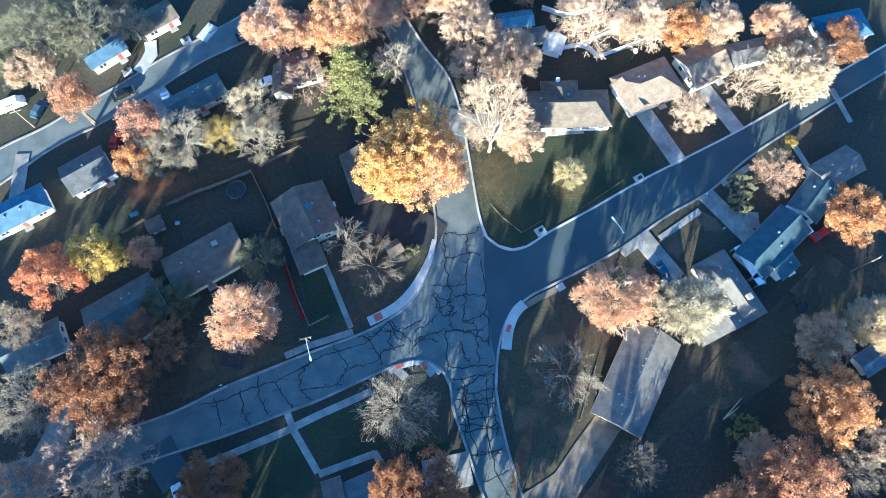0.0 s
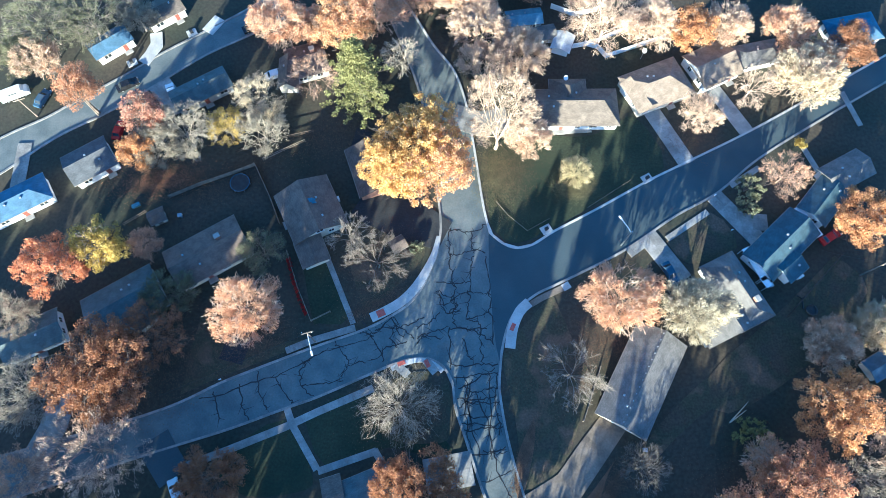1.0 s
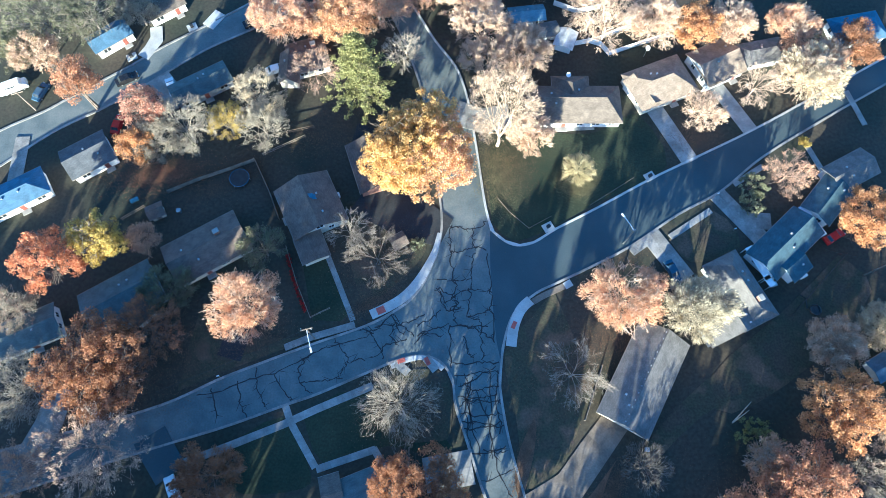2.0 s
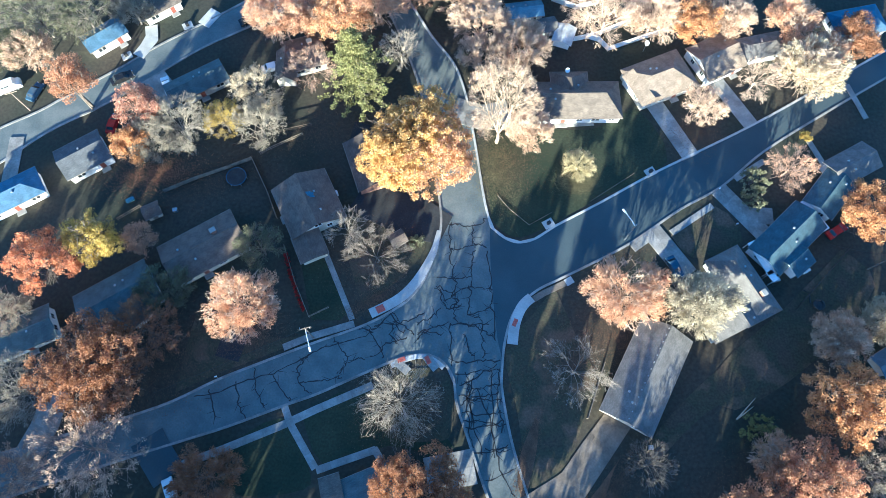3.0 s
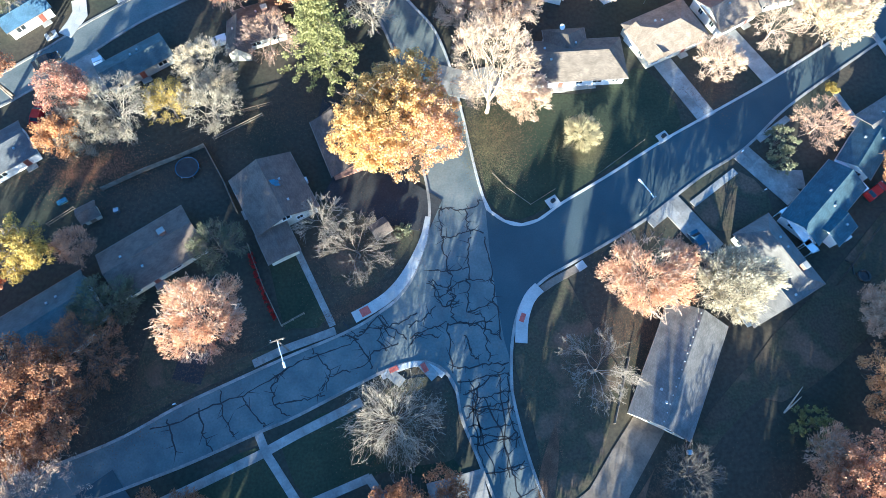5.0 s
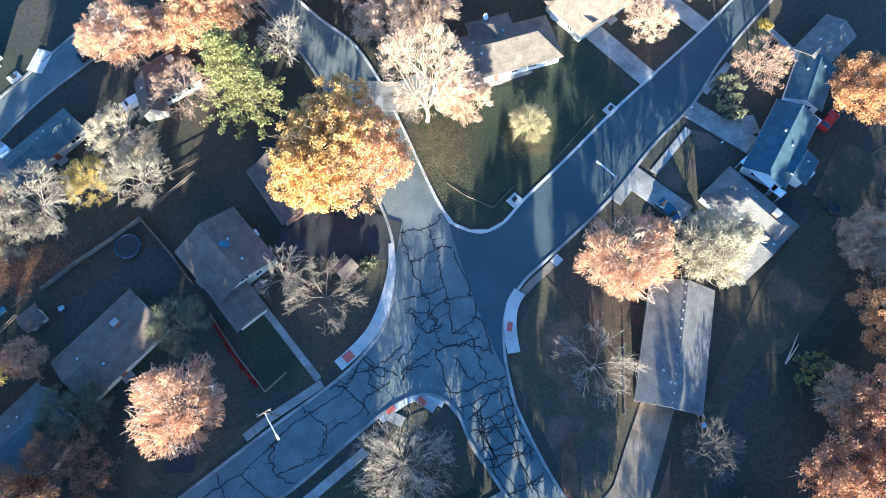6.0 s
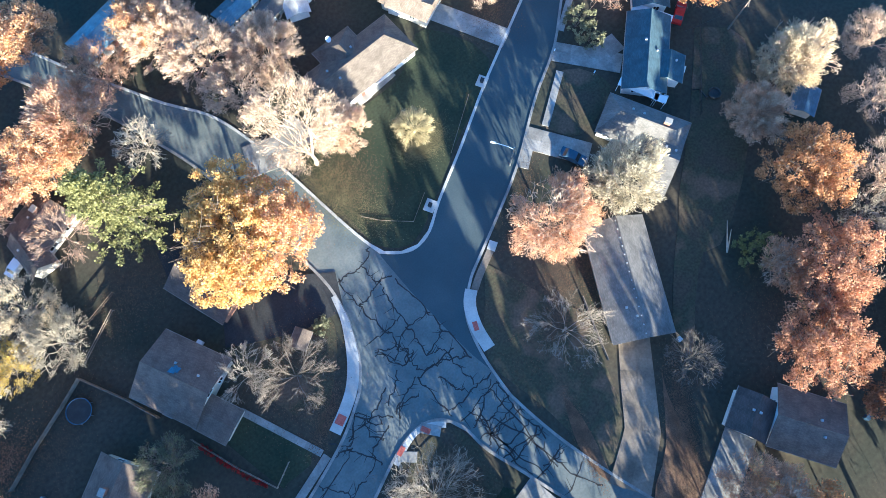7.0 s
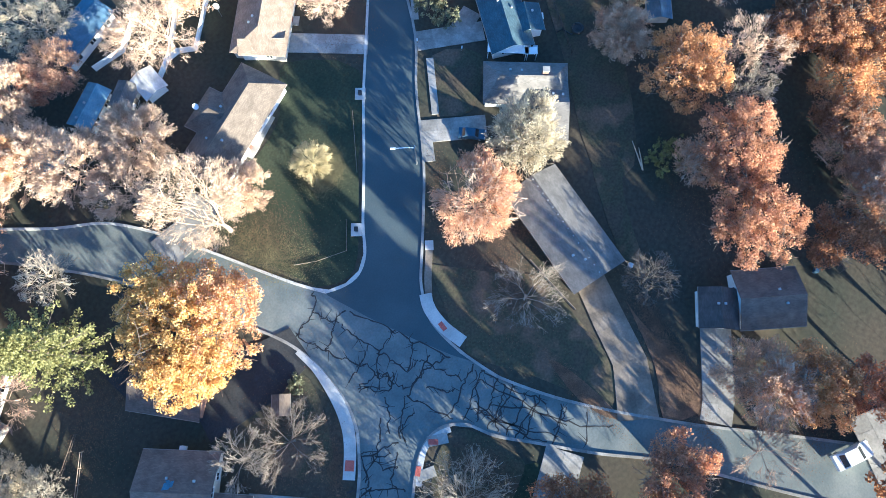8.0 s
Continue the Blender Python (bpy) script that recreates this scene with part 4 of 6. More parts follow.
def house(cx, cy, L, W, yaw, roof, wall, label, eave=2.6, rise=None, hip=0, chimney=False, windows=True, door=None, vents=2, garage=None, category="house", ridge_vents=0):
    """A one-storey house: walls, roof with eaves, ridge cap, vents, windows and a door."""
    L, W = L - 0.9, W - 0.9
    ob = thing("house" if category == "house" else category.replace(" ", "_"), cx, cy, 0, yaw)
    rise = W * 0.2 if rise is None else rise
    child("wall", mesh_from("wall", *wall_mesh(L, W, eave, rise, hip), wall), ob)
    child("roof", mesh_from("roof", *roof_mesh(L, W, eave, rise, hip), roof), ob)
    a, b = L / 2 + 0.45, W / 2 + 0.45
    r = a if not hip else max(a - b * hip, 0.1)
    top = eave + rise + 0.14
    rv = [(-r, -0.16, top - 0.04), (r, -0.16, top - 0.04), (r, 0, top + 0.05), (-r, 0, top + 0.05), (r, 0.16, top - 0.04), (-r, 0.16, top - 0.04)]
    child("ridge_cap", mesh_from("ridge_cap", rv, [(0, 1, 2, 3), (3, 2, 4, 5)], roof), ob)
    z0 = eave - 0.45 * rise / (W / 2)
    for s in (-1, 1):
        part("gutter", box(-a, s * b - 0.07, z0 - 0.02, a, s * b + 0.07, z0 + 0.13), GUTTER, ob, "tan metal gutter")
    rng = random.Random(int(abs(cx * 10) + abs(cy * 7)))
    for i in range(vents):
        x, y = rng.uniform(-r * 0.7, r * 0.7), rng.choice((-1, 1)) * W * rng.uniform(0.08, 0.25)
        z = eave + rise * (1 - abs(y) / (W / 2)) + 0.1
        part("roof_vent", box(x - 0.18, y - 0.18, z, x + 0.18, y + 0.18, z + 0.35, 0.03), METAL, ob, "grey metal roof vent")
    for i in range(ridge_vents):
        x = -r + 2 * r * (i + 0.5) / ridge_vents
        part("ridge_vent", box(x - 0.1, 0.2, top - 0.15, x + 0.1, 0.38, top + 0.02, 0.03), SIDING_GREY, ob, "small pale ridge vent")
    if chimney:
        bm = box(-0.5, -0.4, 0, 0.5, 0.4, eave + rise + 0.9)
        ch = part("chimney", bm, BRICK, ob, "brick chimney", pose(L * 0.22, W * 0.12, 0))
        part("chimney_cap", box(-0.6, -0.5, eave + rise + 0.9, 0.6, 0.5, eave + rise + 1.02, 0.03), CONCRETE, ch)
    if windows:
        n = max(2, int(L / 3.2))
        for i in range(n):
            x = -L / 2 + L * (i + 0.5) / n
            if door == i:
                d = part("door", box(x - 0.48, -W / 2 - 0.05, 0.2, x + 0.48, -W / 2 + 0.05, 2.25, 0.02), DOOR_PAINT, ob, "painted front door")
                part("door_knob", box(x + 0.33, -W / 2 - 0.1, 1.1, x + 0.39, -W / 2 - 0.05, 1.16), METAL, d)
                part("door_step", box(x - 0.9, -W / 2 - 1.1, 0, x + 0.9, -W / 2 + 0.0, 0.18), CONCRETE, ob, "concrete door step")
            else:
                window(ob, x, -W / 2, 1.55, 0, 1.4 if i % 2 else 1.9)
            window(ob, x, W / 2, 1.55, 180, 1.3)
        for s, yw in ((-1, -90), (1, 90)):
            window(ob, s * L / 2, -W * 0.2, 1.55, yw, 1.2)
            window(ob, s * L / 2, W * 0.2, 1.55, yw, 1.2)
    if garage:
        s = garage
        g = part("garage_door", box(s * L / 2 - 0.06, -2.4, 0.02, s * L / 2 + 0.06, 2.4, 2.15, 0.01), TRIM, ob, "white panelled garage door")
        for k in range(4):
            part("panel", box(s * (L / 2 + 0.06) - 0.02, -2.25, 0.1 + 0.51 * k, s * (L / 2 + 0.06) + 0.02, 2.25, 0.52 + 0.51 * k, 0.01), SIDING_WHITE, g)
    return tagged(ob, label, category)


h1 = house(-27.4, 24.0, 11.8, 11.4, -65.0, ROOF_BROWN, SIDING_CREAM, "brown-roofed gable house with a blue tarp patch", rise=2.3, windows=True, door=1)
house(-26.7, 15.2, 5.9, 5.7, -66.5, ROOF_BROWN, SIDING_CREAM, "low porch with a shallow brown roof", eave=2.3, rise=0.35, windows=False, vents=0, category="porch")
house(-15.3, 33.2, 11.6, 8.7, -71.5, ROOF_UMBER, BRICK, "brown-roofed garage half under a golden tree", windows=False, vents=1, category="garage")
house(-47.0, 15.0, 15.5, 9.2, 31.0, ROOF_BROWN, SIDING_CREAM, "low ranch house with weathered brown roof", chimney=True, door=1)
house(-61.8, 5.1, 14.3, 9.2, 31.5, ROOF_TEAL, SIDING_GREY, "ranch house with a dark teal roof", door=1)
house(-59.0, 3.0, 4.5, 6.8, 44.8, ROOF_TAN, SIDING_CREAM, "front gable with a pale tan roof", vents=0, windows=False, category="gable wing")
house(-86.7, 26.4, 13.0, 6.5, 30.9, ROOF_BLUE, SIDING_WHITE, "white ranch house with a blue-grey hip roof", hip=1, door=1)
house(-73.7, 35.1, 9.7, 7.7, 33.0, ROOF_DARK, SIDING_WHITE, "white-walled house with a dark slate-coloured roof", door=1)
house(-74.3, 64.4, 9.3, 5.4, 37.6, ROOF_BLUE, SIDING_WHITE, "white house with a pale blue roof and porch posts", door=1)
house(-64.0, 73.1, 9.2, 6.1, 34.1, ROOF_TAN, SIDING_WHITE, "white house with a tan roof", door=1)
house(-52.8, 52.2, 13.0, 5.8, 30.9, ROOF_TEAL, SIDING_GREY, "house with a shaded teal roof behind grey trees", door=1)
house(-34.1, 56.2, 7.8, 4.6, 90.6, ROOF_TAN, SIDING_CREAM, "tan gable end of a brown house", rise=1.6, windows=False, vents=1, category="house wing")
house(-30.4, 59.4, 8.6, 8.2, 17.8, ROOF_BROWN, SIDING_CREAM, "brown-roofed house behind a bare reddish tree", chimney=True)
house(26.3, 47.3, 21.2, 9.0, 0.3, ROOF_TAN, SIDING_WHITE, "white ranch house with a tan hip roof", hip=0.8, door=2, rise=2.4)
house(26.4, 50.2, 8.4, 8.0, 90.3, ROOF_TAN, SIDING_WHITE, "rear wing with a tan hip roof", hip=0.8, rise=2.1, windows=False, vents=1, category="house wing")
house(45.8, 52.8, 13.9, 9.8, 22.4, ROOF_CREAM, SIDING_CREAM, "cream house with a sunlit tan roof", hip=0.9, door=2)
house(41.9, 50.7, 8.2, 5.0, -61.6, ROOF_CREAM, SIDING_WHITE, "garage wing with a white gable", windows=False, vents=0, garage=1, category="garage")
house(58.8, 58.0, 10.0, 9.4, 26.2, ROOF_CREAM, SIDING_WHITE, "cream-roofed house beside a long driveway", door=1)
house(56.2, 56.6, 8.8, 3.6, -67.8, ROOF_CREAM, SIDING_WHITE, "garage wing with white trim", windows=False, vents=0, garage=1, category="garage")
house(69.0, 60.7, 10.7, 5.7, 12.3, ROOF_GREY, SIDING_WHITE, "grey-roofed house behind pale trees", hip=0.8)
house(66.3, 16.1, 15.1, 7.7, 41.3, ROOF_SLATE, SIDING_WHITE, "blue-roofed ranch house with white awnings", door=1)
house(67.0, 11.7, 5.4, 5.6, 37.9, ROOF_SLATE, SIDING_WHITE, "rear wing with a blue roof", windows=False, vents=1, category="house wing")
house(55.9, 6.5, 14.6, 7.7, -64.2, ROOF_GREY, SIDING_GREY, "grey hip-roofed house streaked with tree shade", hip=0.7, rise=2.4, chimney=True, door=1)
house(54.0, 0.2, 4.5, 13.3, -64.3, ROOF_GREY, SIDING_GREY, "grey-roofed wing beside a pale tree", rise=1.8, windows=False, category="house wing")
house(35.6, -10.2, 19.6, 10.0, 60.3, ROOF_GREY, SIDING_CREAM, "long ranch house with a grey gable roof", door=2, rise=2.2, ridge_vents=14)
house(34.8, -37.4, 6.6, 6.3, 24.2, ROOF_UMBER, SIDING_WHITE, "grey-roofed garage with a white gable", windows=False, garage=-1, category="garage")
house(39.9, -43.8, 10.5, 9.6, -58.6, ROOF_BROWN, SIDING_WHITE, "house with a shingled roof dappled by sun", door=2)
house(-13.6, -33.9, 12.6, 16.0, 21.1, ROOF_TEAL, SIDING_WHITE, "dark-roofed house with a low front gable", rise=2.3, door=1)
house(-20.1, -29.8, 3.7, 6.6, 16.5, ROOF_TAN, SIDING_WHITE, "small sunlit gable over the front door", eave=2.7, rise=1.0, windows=False, vents=0, category="gable wing")
house(76.5, 25.4, 9.9, 6.6, 47.9, ROOF_SLATE, SIDING_WHITE, "blue-roofed house with white trim", door=1)
house(82.7, 31.9, 10.4, 6.4, 27.7, ROOF_GREY, SIDING_WHITE, "white house half hidden by an orange tree")
house(-78.2, -1.4, 11.5, 6.8, 25.1, ROOF_TEAL, SIDING_WHITE, "teal-roofed house behind grey bare trees", door=1)
house(17.9, 70.6, 8.2, 4.4, 7.5, ROOF_SKY, SIDING_WHITE, "blue-roofed house behind pale trees")
house(28.9, 80.5, 12.8, 6.2, -3.6, ROOF_BLUE, SIDING_WHITE, "blue-roofed house among grey trees")
house(91.8, 67.1, 12.0, 7.3, 12.0, ROOF_BLUE, SIDING_WHITE, "large pale-blue roof at the far corner", hip=0.8)
house(-2.9, 82.4, 11.5, 6.4, 11.0, ROOF_SKY, SIDING_WHITE, "white house with a pale blue roof under an orange tree", door=1)
house(7.5, 72.6, 7.2, 5.2, 9.5, ROOF_SKY, SIDING_WHITE, "white house glimpsed among bare trees")


# ---- things by the houses ----
def shed(x, y, L, W, yaw, roof, wall, label, h=2.0):
    ob = house(x, y, L + 0.9, W + 0.9, yaw, roof, wall, label, eave=h, rise=0.6, windows=False, vents=0, category="shed")
    part("door", box(-0.5, -W / 2 - 0.04, 0.05, 0.5, -W / 2 + 0.03, 1.8, 0.02), WOOD, ob, "wooden shed door")
    return ob


shed(-58.4, 23.0, 2.6, 2.2, 26.7, ROOF_BROWN, SIDING_CREAM, "small garden shed with a brown roof")
shed(22.5, 66.9, 4.0, 3.0, 11.4, ROOF_GREY, SIDING_WHITE, "white garden shed beside bare trees")
shed(26.3, 64.4, 4.2, 3.6, 70.0, ROOF_PALE, SIDING_WHITE, "white garden shed with a pale roof")
shed(80.6, -8.0, 4.5, 3.5, 27.5, ROOF_BLUE, SIDING_GREY, "small blue-roofed shed among trees")
shed(-9.8, 16.7, 2.4, 2.0, 30.7, ROOF_BROWN, WOOD_DARK, "dark wooden playhouse beside the bare tree")

# patch of blue tarp on the roof
bm = bmesh.new()
for q in ((-0.75, -0.5, 0.35, 0.5), (0.3, -0.25, 0.8, 0.65), (-0.4, 0.45, 0.2, 0.85)):
    add_box(bm, q[0], q[1], 0, q[2], q[3], 0.03)
for v in bm.verts:
    v.co.x += 0.18 * math.sin(v.co.y * 4)
part("tarp", bm, TARP_BLUE, h1, "blue tarp patch", pose(-0.6, 0.9, 4.75, -22, 0, 10))
window(h1, 5.5, 0.0, 3.6, 90, 1.6)


def awning(x, y, L, W, yaw, label):
    ob = thing("awning", x, y, 0, yaw)
    part("panel", box(-L / 2, -W / 2, 2.35, L / 2, W / 2, 2.45, 0.02), WHITE_METAL, ob)
    for s in (-1, 1):
        for k in (-1, 1):
            part("post", box(s * (L / 2 - 0.15) - 0.05, k * (W / 2 - 0.15) - 0.05, 0, s * (L / 2 - 0.15) + 0.05, k * (W / 2 - 0.15) + 0.05, 2.36), TRIM, ob)
    tagged(ob, label, "awning")


awning(60.4, 12.0, 7.2, 1.6, -66, "white metal awning along a blue-roofed house")
awning(72.6, 20.8, 7.2, 1.6, -62, "white metal awning along a blue-roofed house")
awning(61.9, 8.3, 2.2, 1.4, -60, "small white patio cover")


def utility_pad(x, y, yaw):
    ob = thing("utility_box", x, y, 0.06, yaw)
    part("pad", box(-1.1, -0.9, 0, 1.1, 0.9, 0.12, 0.02), CONCRETE_NEW, ob, "white concrete pad")
    part("cabinet", box(-0.35, -0.3, 0.12, 0.35, 0.3, 0.75, 0.05), BLACK_PLASTIC, ob, "dark green metal cabinet")
    part("lid", box(-0.38, -0.33, 0.75, 0.38, 0.33, 0.81, 0.02), BLACK_PLASTIC, ob)
    tagged(ob, "dark utility box on a white concrete pad", "utility box", "utility boxes by the kerb")


for q in [(20.2, 20.3, 28), (42.0, 31.6, 28), (-57.5, 68.6, 28), (-69.8, 60.6, 28)]:
    utility_pad(*q)


def lamp_post(x, y, hx, hy, h=8.0, crossarm=False):
    """Pole with an arm that reaches out over the street to (hx, hy)."""
    ob = thing("street_lamp", x, y)
    d = Vector((hx - x, hy - y, 0))
    child("pole", mesh_from("pole", *tube([(0, 0, 0), (0, 0, h * 0.5), (0, 0, h)], [0.16, 0.14, 0.11], 8), WOOD if crossarm else METAL), ob)
    child("arm", mesh_from("arm", *tube([(0, 0, h - 0.8), (d.x * 0.3, d.y * 0.3, h - 0.35), (d.x * 0.9, d.y * 0.9, h - 0.15)], [0.09, 0.08, 0.07], 6), WHITE_METAL), ob)
    head = part("lamp_head", box(-0.45, -0.18, -0.1, 0.45, 0.18, 0.1, 0.06), WHITE_METAL, ob, "white lamp head", pose(d.x, d.y, h - 0.15, 0, 0, math.degrees(math.atan2(d.y, d.x))))
    part("lens", box(-0.3, -0.12, -0.14, 0.3, 0.12, -0.1), GLASS, head)
    if crossarm:
        part("crossarm", box(-1.1, -0.07, h - 0.4, 1.1, 0.07, h - 0.22), WOOD, ob, "wooden crossarm", pose(0, 0, 0, 0, 0, 15))
        for k in (-0.9, 0.9):
            part("insulator", box(k - 0.06, -0.06, h - 0.22, k + 0.06, 0.06, h + 0.02, 0.02), WHITE_METAL, ob, "white insulator")
    tagged(ob, "wooden utility pole with a street lamp arm" if crossarm else "grey street lamp with a curved arm over the road", "street lamp")


lamp_post(-25.3, -2.4, -24.2, -6.1, 9.0, True)
lamp_post(35.1, 16.8, 33.2, 19.7, 8.0)


def utility_pole(x, y, yaw, h=9.0):
    ob = thing("utility_pole", x, y)
    child("pole", mesh_from("pole", *tube([(0, 0, 0), (0, 0, h)], [0.17, 0.12], 8), WOOD), ob)
    part("crossarm", box(-1.2, -0.07, h - 0.6, 1.2, 0.07, h - 0.44), WOOD, ob, "", pose(0, 0, 0, 0, 0, yaw))
    part("insulator", box(-0.06, -0.06, h, 0.06, 0.06, h + 0.25), WHITE_METAL, ob)
    tagged(ob, "weathered wooden utility pole with a crossarm", "utility pole")


utility_pole(82.1, 10.2, 30)
utility_pole(-74.9, 47.1, 40)
utility_pole(-88.2, 47.1, 20, 7.0)


def wire(a, b, sag=0.6):
    pts = [Vector(a).lerp(Vector(b), t / 10) - Vector((0, 0, sag * 4 * (t / 10) * (1 - t / 10))) for t in range(11)]
    tagged(new("power_line", mesh_from("power_line", *tube(pts, [0.025] * 11, 3), BLACK_PLASTIC)), "thin black power line between poles", "power line")


wire((82.1, 10.2, 8.4), (73.6, 14.4, 3.2))
wire((-25.3, -2.4, 8.7), (-50.5, -13.2, 8.0))


def fence(pts, h, material, label, gap=2.4, rails=2, w=0.09, solid=False):
    """Posts and rails along a line."""
    ob = thing("fence", pts[0][0], pts[0][1])
    o = Vector(pts[0])
    for a, b in zip(pts, pts[1:]):
        a, b = Vector(a) - o, Vector(b) - o
        L, ang = (b - a).length, math.degrees(math.atan2(b.y - a.y, b.x - a.x))
        n = max(1, round(L / gap))
        m = pose(a.x, a.y, 0, 0, 0, ang)
        for i in range(n + 1):
            x = L * i / n
            part("post", box(x - w / 2, -w / 2, 0, x + w / 2, w / 2, h + 0.08), material, ob, "", m)
        for k in range(rails):
            z = h * (k + 1) / rails - 0.08
            part("rail", box(0, -w / 3, z - 0.06, L, w / 3, z + 0.06), material, ob, "", m)
        if solid:
            part("board_panel", box(0, 0.03, 0.05, L, 0.07, h), material, ob, "", m)
    tagged(ob, label, "fence")


fence([(10.3, 26.4), (12.5, 23.5), (16.3, 20.0), (20.9, 22.6)], 0.35, WOOD, "low weathered rail edging a lawn corner", rails=1, w=0.07)
fence([(29.1, 25.1), (38.5, 31.2)], 0.35, WOOD, "low weathered rail fence along a lawn", rails=1)
fence([(-32.1, 15.9), (-29.4, 8.3), (-26.4, 1.6), (-22.8, 3.4)], 1.1, WOOD, "weathered post-and-rail fence round a small lawn", w=0.1)
fence([(-40.1, 35.0), (-36.3, 27.4), (-34.0, 21.8)], 1.5, WOOD, "tall weathered wooden backyard fence", solid=True)
fence([(-57.1, 27.7), (-51.2, 30.5), (-44.5, 33.1), (-40.1, 35.0)], 1.3, WOOD, "weathered wooden backyard fence", solid=True)
fence([(-65.4, 21.7), (-61.3, 24.5)], 1.2, WOOD, "short weathered fence beside a shed")
fence([(-44.3, 38.0), (-35.9, 41.0), (-28.3, 42.9)], 1.2, WOOD_DARK, "dark backyard fence in shade")
fence([(-38.5, 36.2), (-30.0, 40.6)], 1.2, WOOD, "weathered wooden fence across a backyard")
fence([(27.1, 63.7), (32.9, 64.9), (43.9, 70.0)], 1.7, SIDING_WHITE, "tall white privacy fence behind a yard", solid=True)
fence([(31.4, 64.9), (34.2, 63.9), (36.0, 61.4), (50.0, 66.6)], 1.7, SIDING_WHITE, "tall white privacy fence behind a yard", solid=True)
fence([(24.5, 75.1), (29.9, 72.7), (35.1, 74.2)], 1.7, SIDING_WHITE, "tall white fence beside a blue-roofed house", solid=True)
fence([(28.6, -7.6), (24.6, -17.5)], 1.2, WOOD, "wooden fence beside a leaf-strewn lawn", solid=True)
fence([(71.2, 7.0), (66.0, 2.0), (79.3, 14.5)], 1.2, WOOD_DARK, "dark chain fence along a backyard", w=0.07)


def hedge(pts, label):
    SEED[0] += 1
    rng = np.random.default_rng(SEED[0])
    o = Vector(pts[0])
    ob = thing("hedge", o.x, o.y)
    line = smooth_line([(p[0] - o.x, p[1] - o.y) for p in pts], 8)
    cs = np.array([[p.x + rng.normal(0, .15), p.y + rng.normal(0, .15), rng.uniform(.2, .8)] for p in line for _ in range(5)])
    tagged(child("stalk", segs_mesh("stalk", [(np.array([c[0], c[1], 0]), c, 0.02, 0.01) for c in cs], BARK, 3), ob), kind="stuff")
    child("leaves", leaf_mesh("leaves", rng, cs, 20, 0.3, 0.2, RED_LEAF), ob)
    tagged(ob, label, "hedge")


hedge([(-31.6, 14.1), (-30.0, 8.9), (-27.6, 3.2)], "narrow hedge of dark red leaves along a fence")


def car(x, y, yaw, colour, label, L=4.6, W=1.8, H=1.45, van=False):
    ob = thing("car" if not van else "van", x, y, 0.09, yaw)
    prof = [(-0.5, 0.35), (-0.49, 0.62), (-0.36, 0.66), (-0.24, 1.0), (0.12, 1.0), (0.26, 0.66), (0.46, 0.6), (0.5, 0.45), (0.5, 0.25), (-0.5, 0.25)]
    if van:
        prof = [(-0.5, 0.3), (-0.5, 0.95), (-0.46, 1.0), (0.3, 1.0), (0.38, 0.72), (0.48, 0.62), (0.5, 0.45), (0.5, 0.2), (-0.5, 0.2)]
    n = len(prof)
    verts, faces = [], []
    for s in (-1, 1):
        for px, pz in prof:
            tuck = 0.86 if pz > 0.68 else 1.0
            verts.append((px * L, s * W / 2 * tuck, pz * H))
    for i in range(n):
        j = (i + 1) % n
        faces.append((i, j, n + j, n + i))
    faces += [tuple(range(n))[::-1], tuple(range(n, 2 * n))]
    child("body", mesh_from("body", verts, faces, PAINT[colour]), ob)
    if not van:
        v = [(-0.355, 0.7), (-0.25, 0.97), (-0.34, 0.7)]
        for x0, z0, x1, z1, nm in ((-0.35, 0.69, -0.25, 0.985, "rear_window"), (0.25, 0.69, 0.13, 0.985, "windscreen")):
            a, b = W * 0.4, W * 0.37
            q = [(x0 * L, -a, z0 * H + .012), (x0 * L, a, z0 * H + .012), (x1 * L, b, z1 * H + .012), (x1 * L, -b, z1 * H + .012)]
            e = 0.02 if x0 > 0 else -0.02
            q = [(p + e, r, s) for p, r, s in q]
            child(nm, mesh_from(nm, q, [(0, 1, 2, 3) if x0 > 0 else (3, 2, 1, 0)], GLASS), ob, None, "dark glass")
    for s in (-1, 1):
        part("side_window", box(-0.22 * L, s * W * 0.435 - 0.01, 0.7 * H, 0.12 * L, s * W * 0.435 + 0.012, 0.93 * H), GLASS, ob, "dark glass")
        part("headlight", box(0.48 * L, s * W * 0.36 - 0.15, 0.44 * H, 0.505 * L, s * W * 0.36 + 0.15, 0.54 * H), WHITE_METAL, ob, "clear headlight")
        for k in (-0.31, 0.31):
            wv, wf = tube([(0, -0.11, 0), (0, 0.11, 0)], [0.32, 0.32], 12)
            t = child("wheel", mesh_from("wheel", wv, wf, BLACK_PLASTIC), ob, pose(k * L, s * (W / 2 - 0.1), 0.32), "black tyre")
            hv, hf = tube([(0, -0.115, 0), (0, 0.115, 0)], [0.18, 0.18], 8)
            child("rim", mesh_from("rim", hv, hf, METAL), t)
    tagged(ob, label, "car" if not van else "van", "parked cars")


car(-59.7, 52.6, 115, "white", "white saloon parked on a concrete driveway")
car(-69.6, 54.5, 29, "black", "black car parked at the street edge", L=5.0)
car(-43.7, 69.6, 28, "black", "black car parked beside an orange tree")
car(44.0, 10.8, -68, "blue", "dark blue car on a driveway beside a pale tree")
car(-48.3, -28.9, 116, "white", "white car parked in a shaded driveway")
car(-37.4, 57.1, 20, "white", "white car beside a brown-roofed house", L=4.9)
car(23.6, -64.5, -39, "white", "large white car parked at the end of a drive", L=6.2, W=2.4, H=1.9)
car(-69.7, 43.2, 80, "red", "dark red car in the shade of a house")
car(-87.5, 51.1, 70, "blue", "dark car on a short driveway")
car(77.4, 18.1, 30, "red", "red car behind a blue-roofed house")
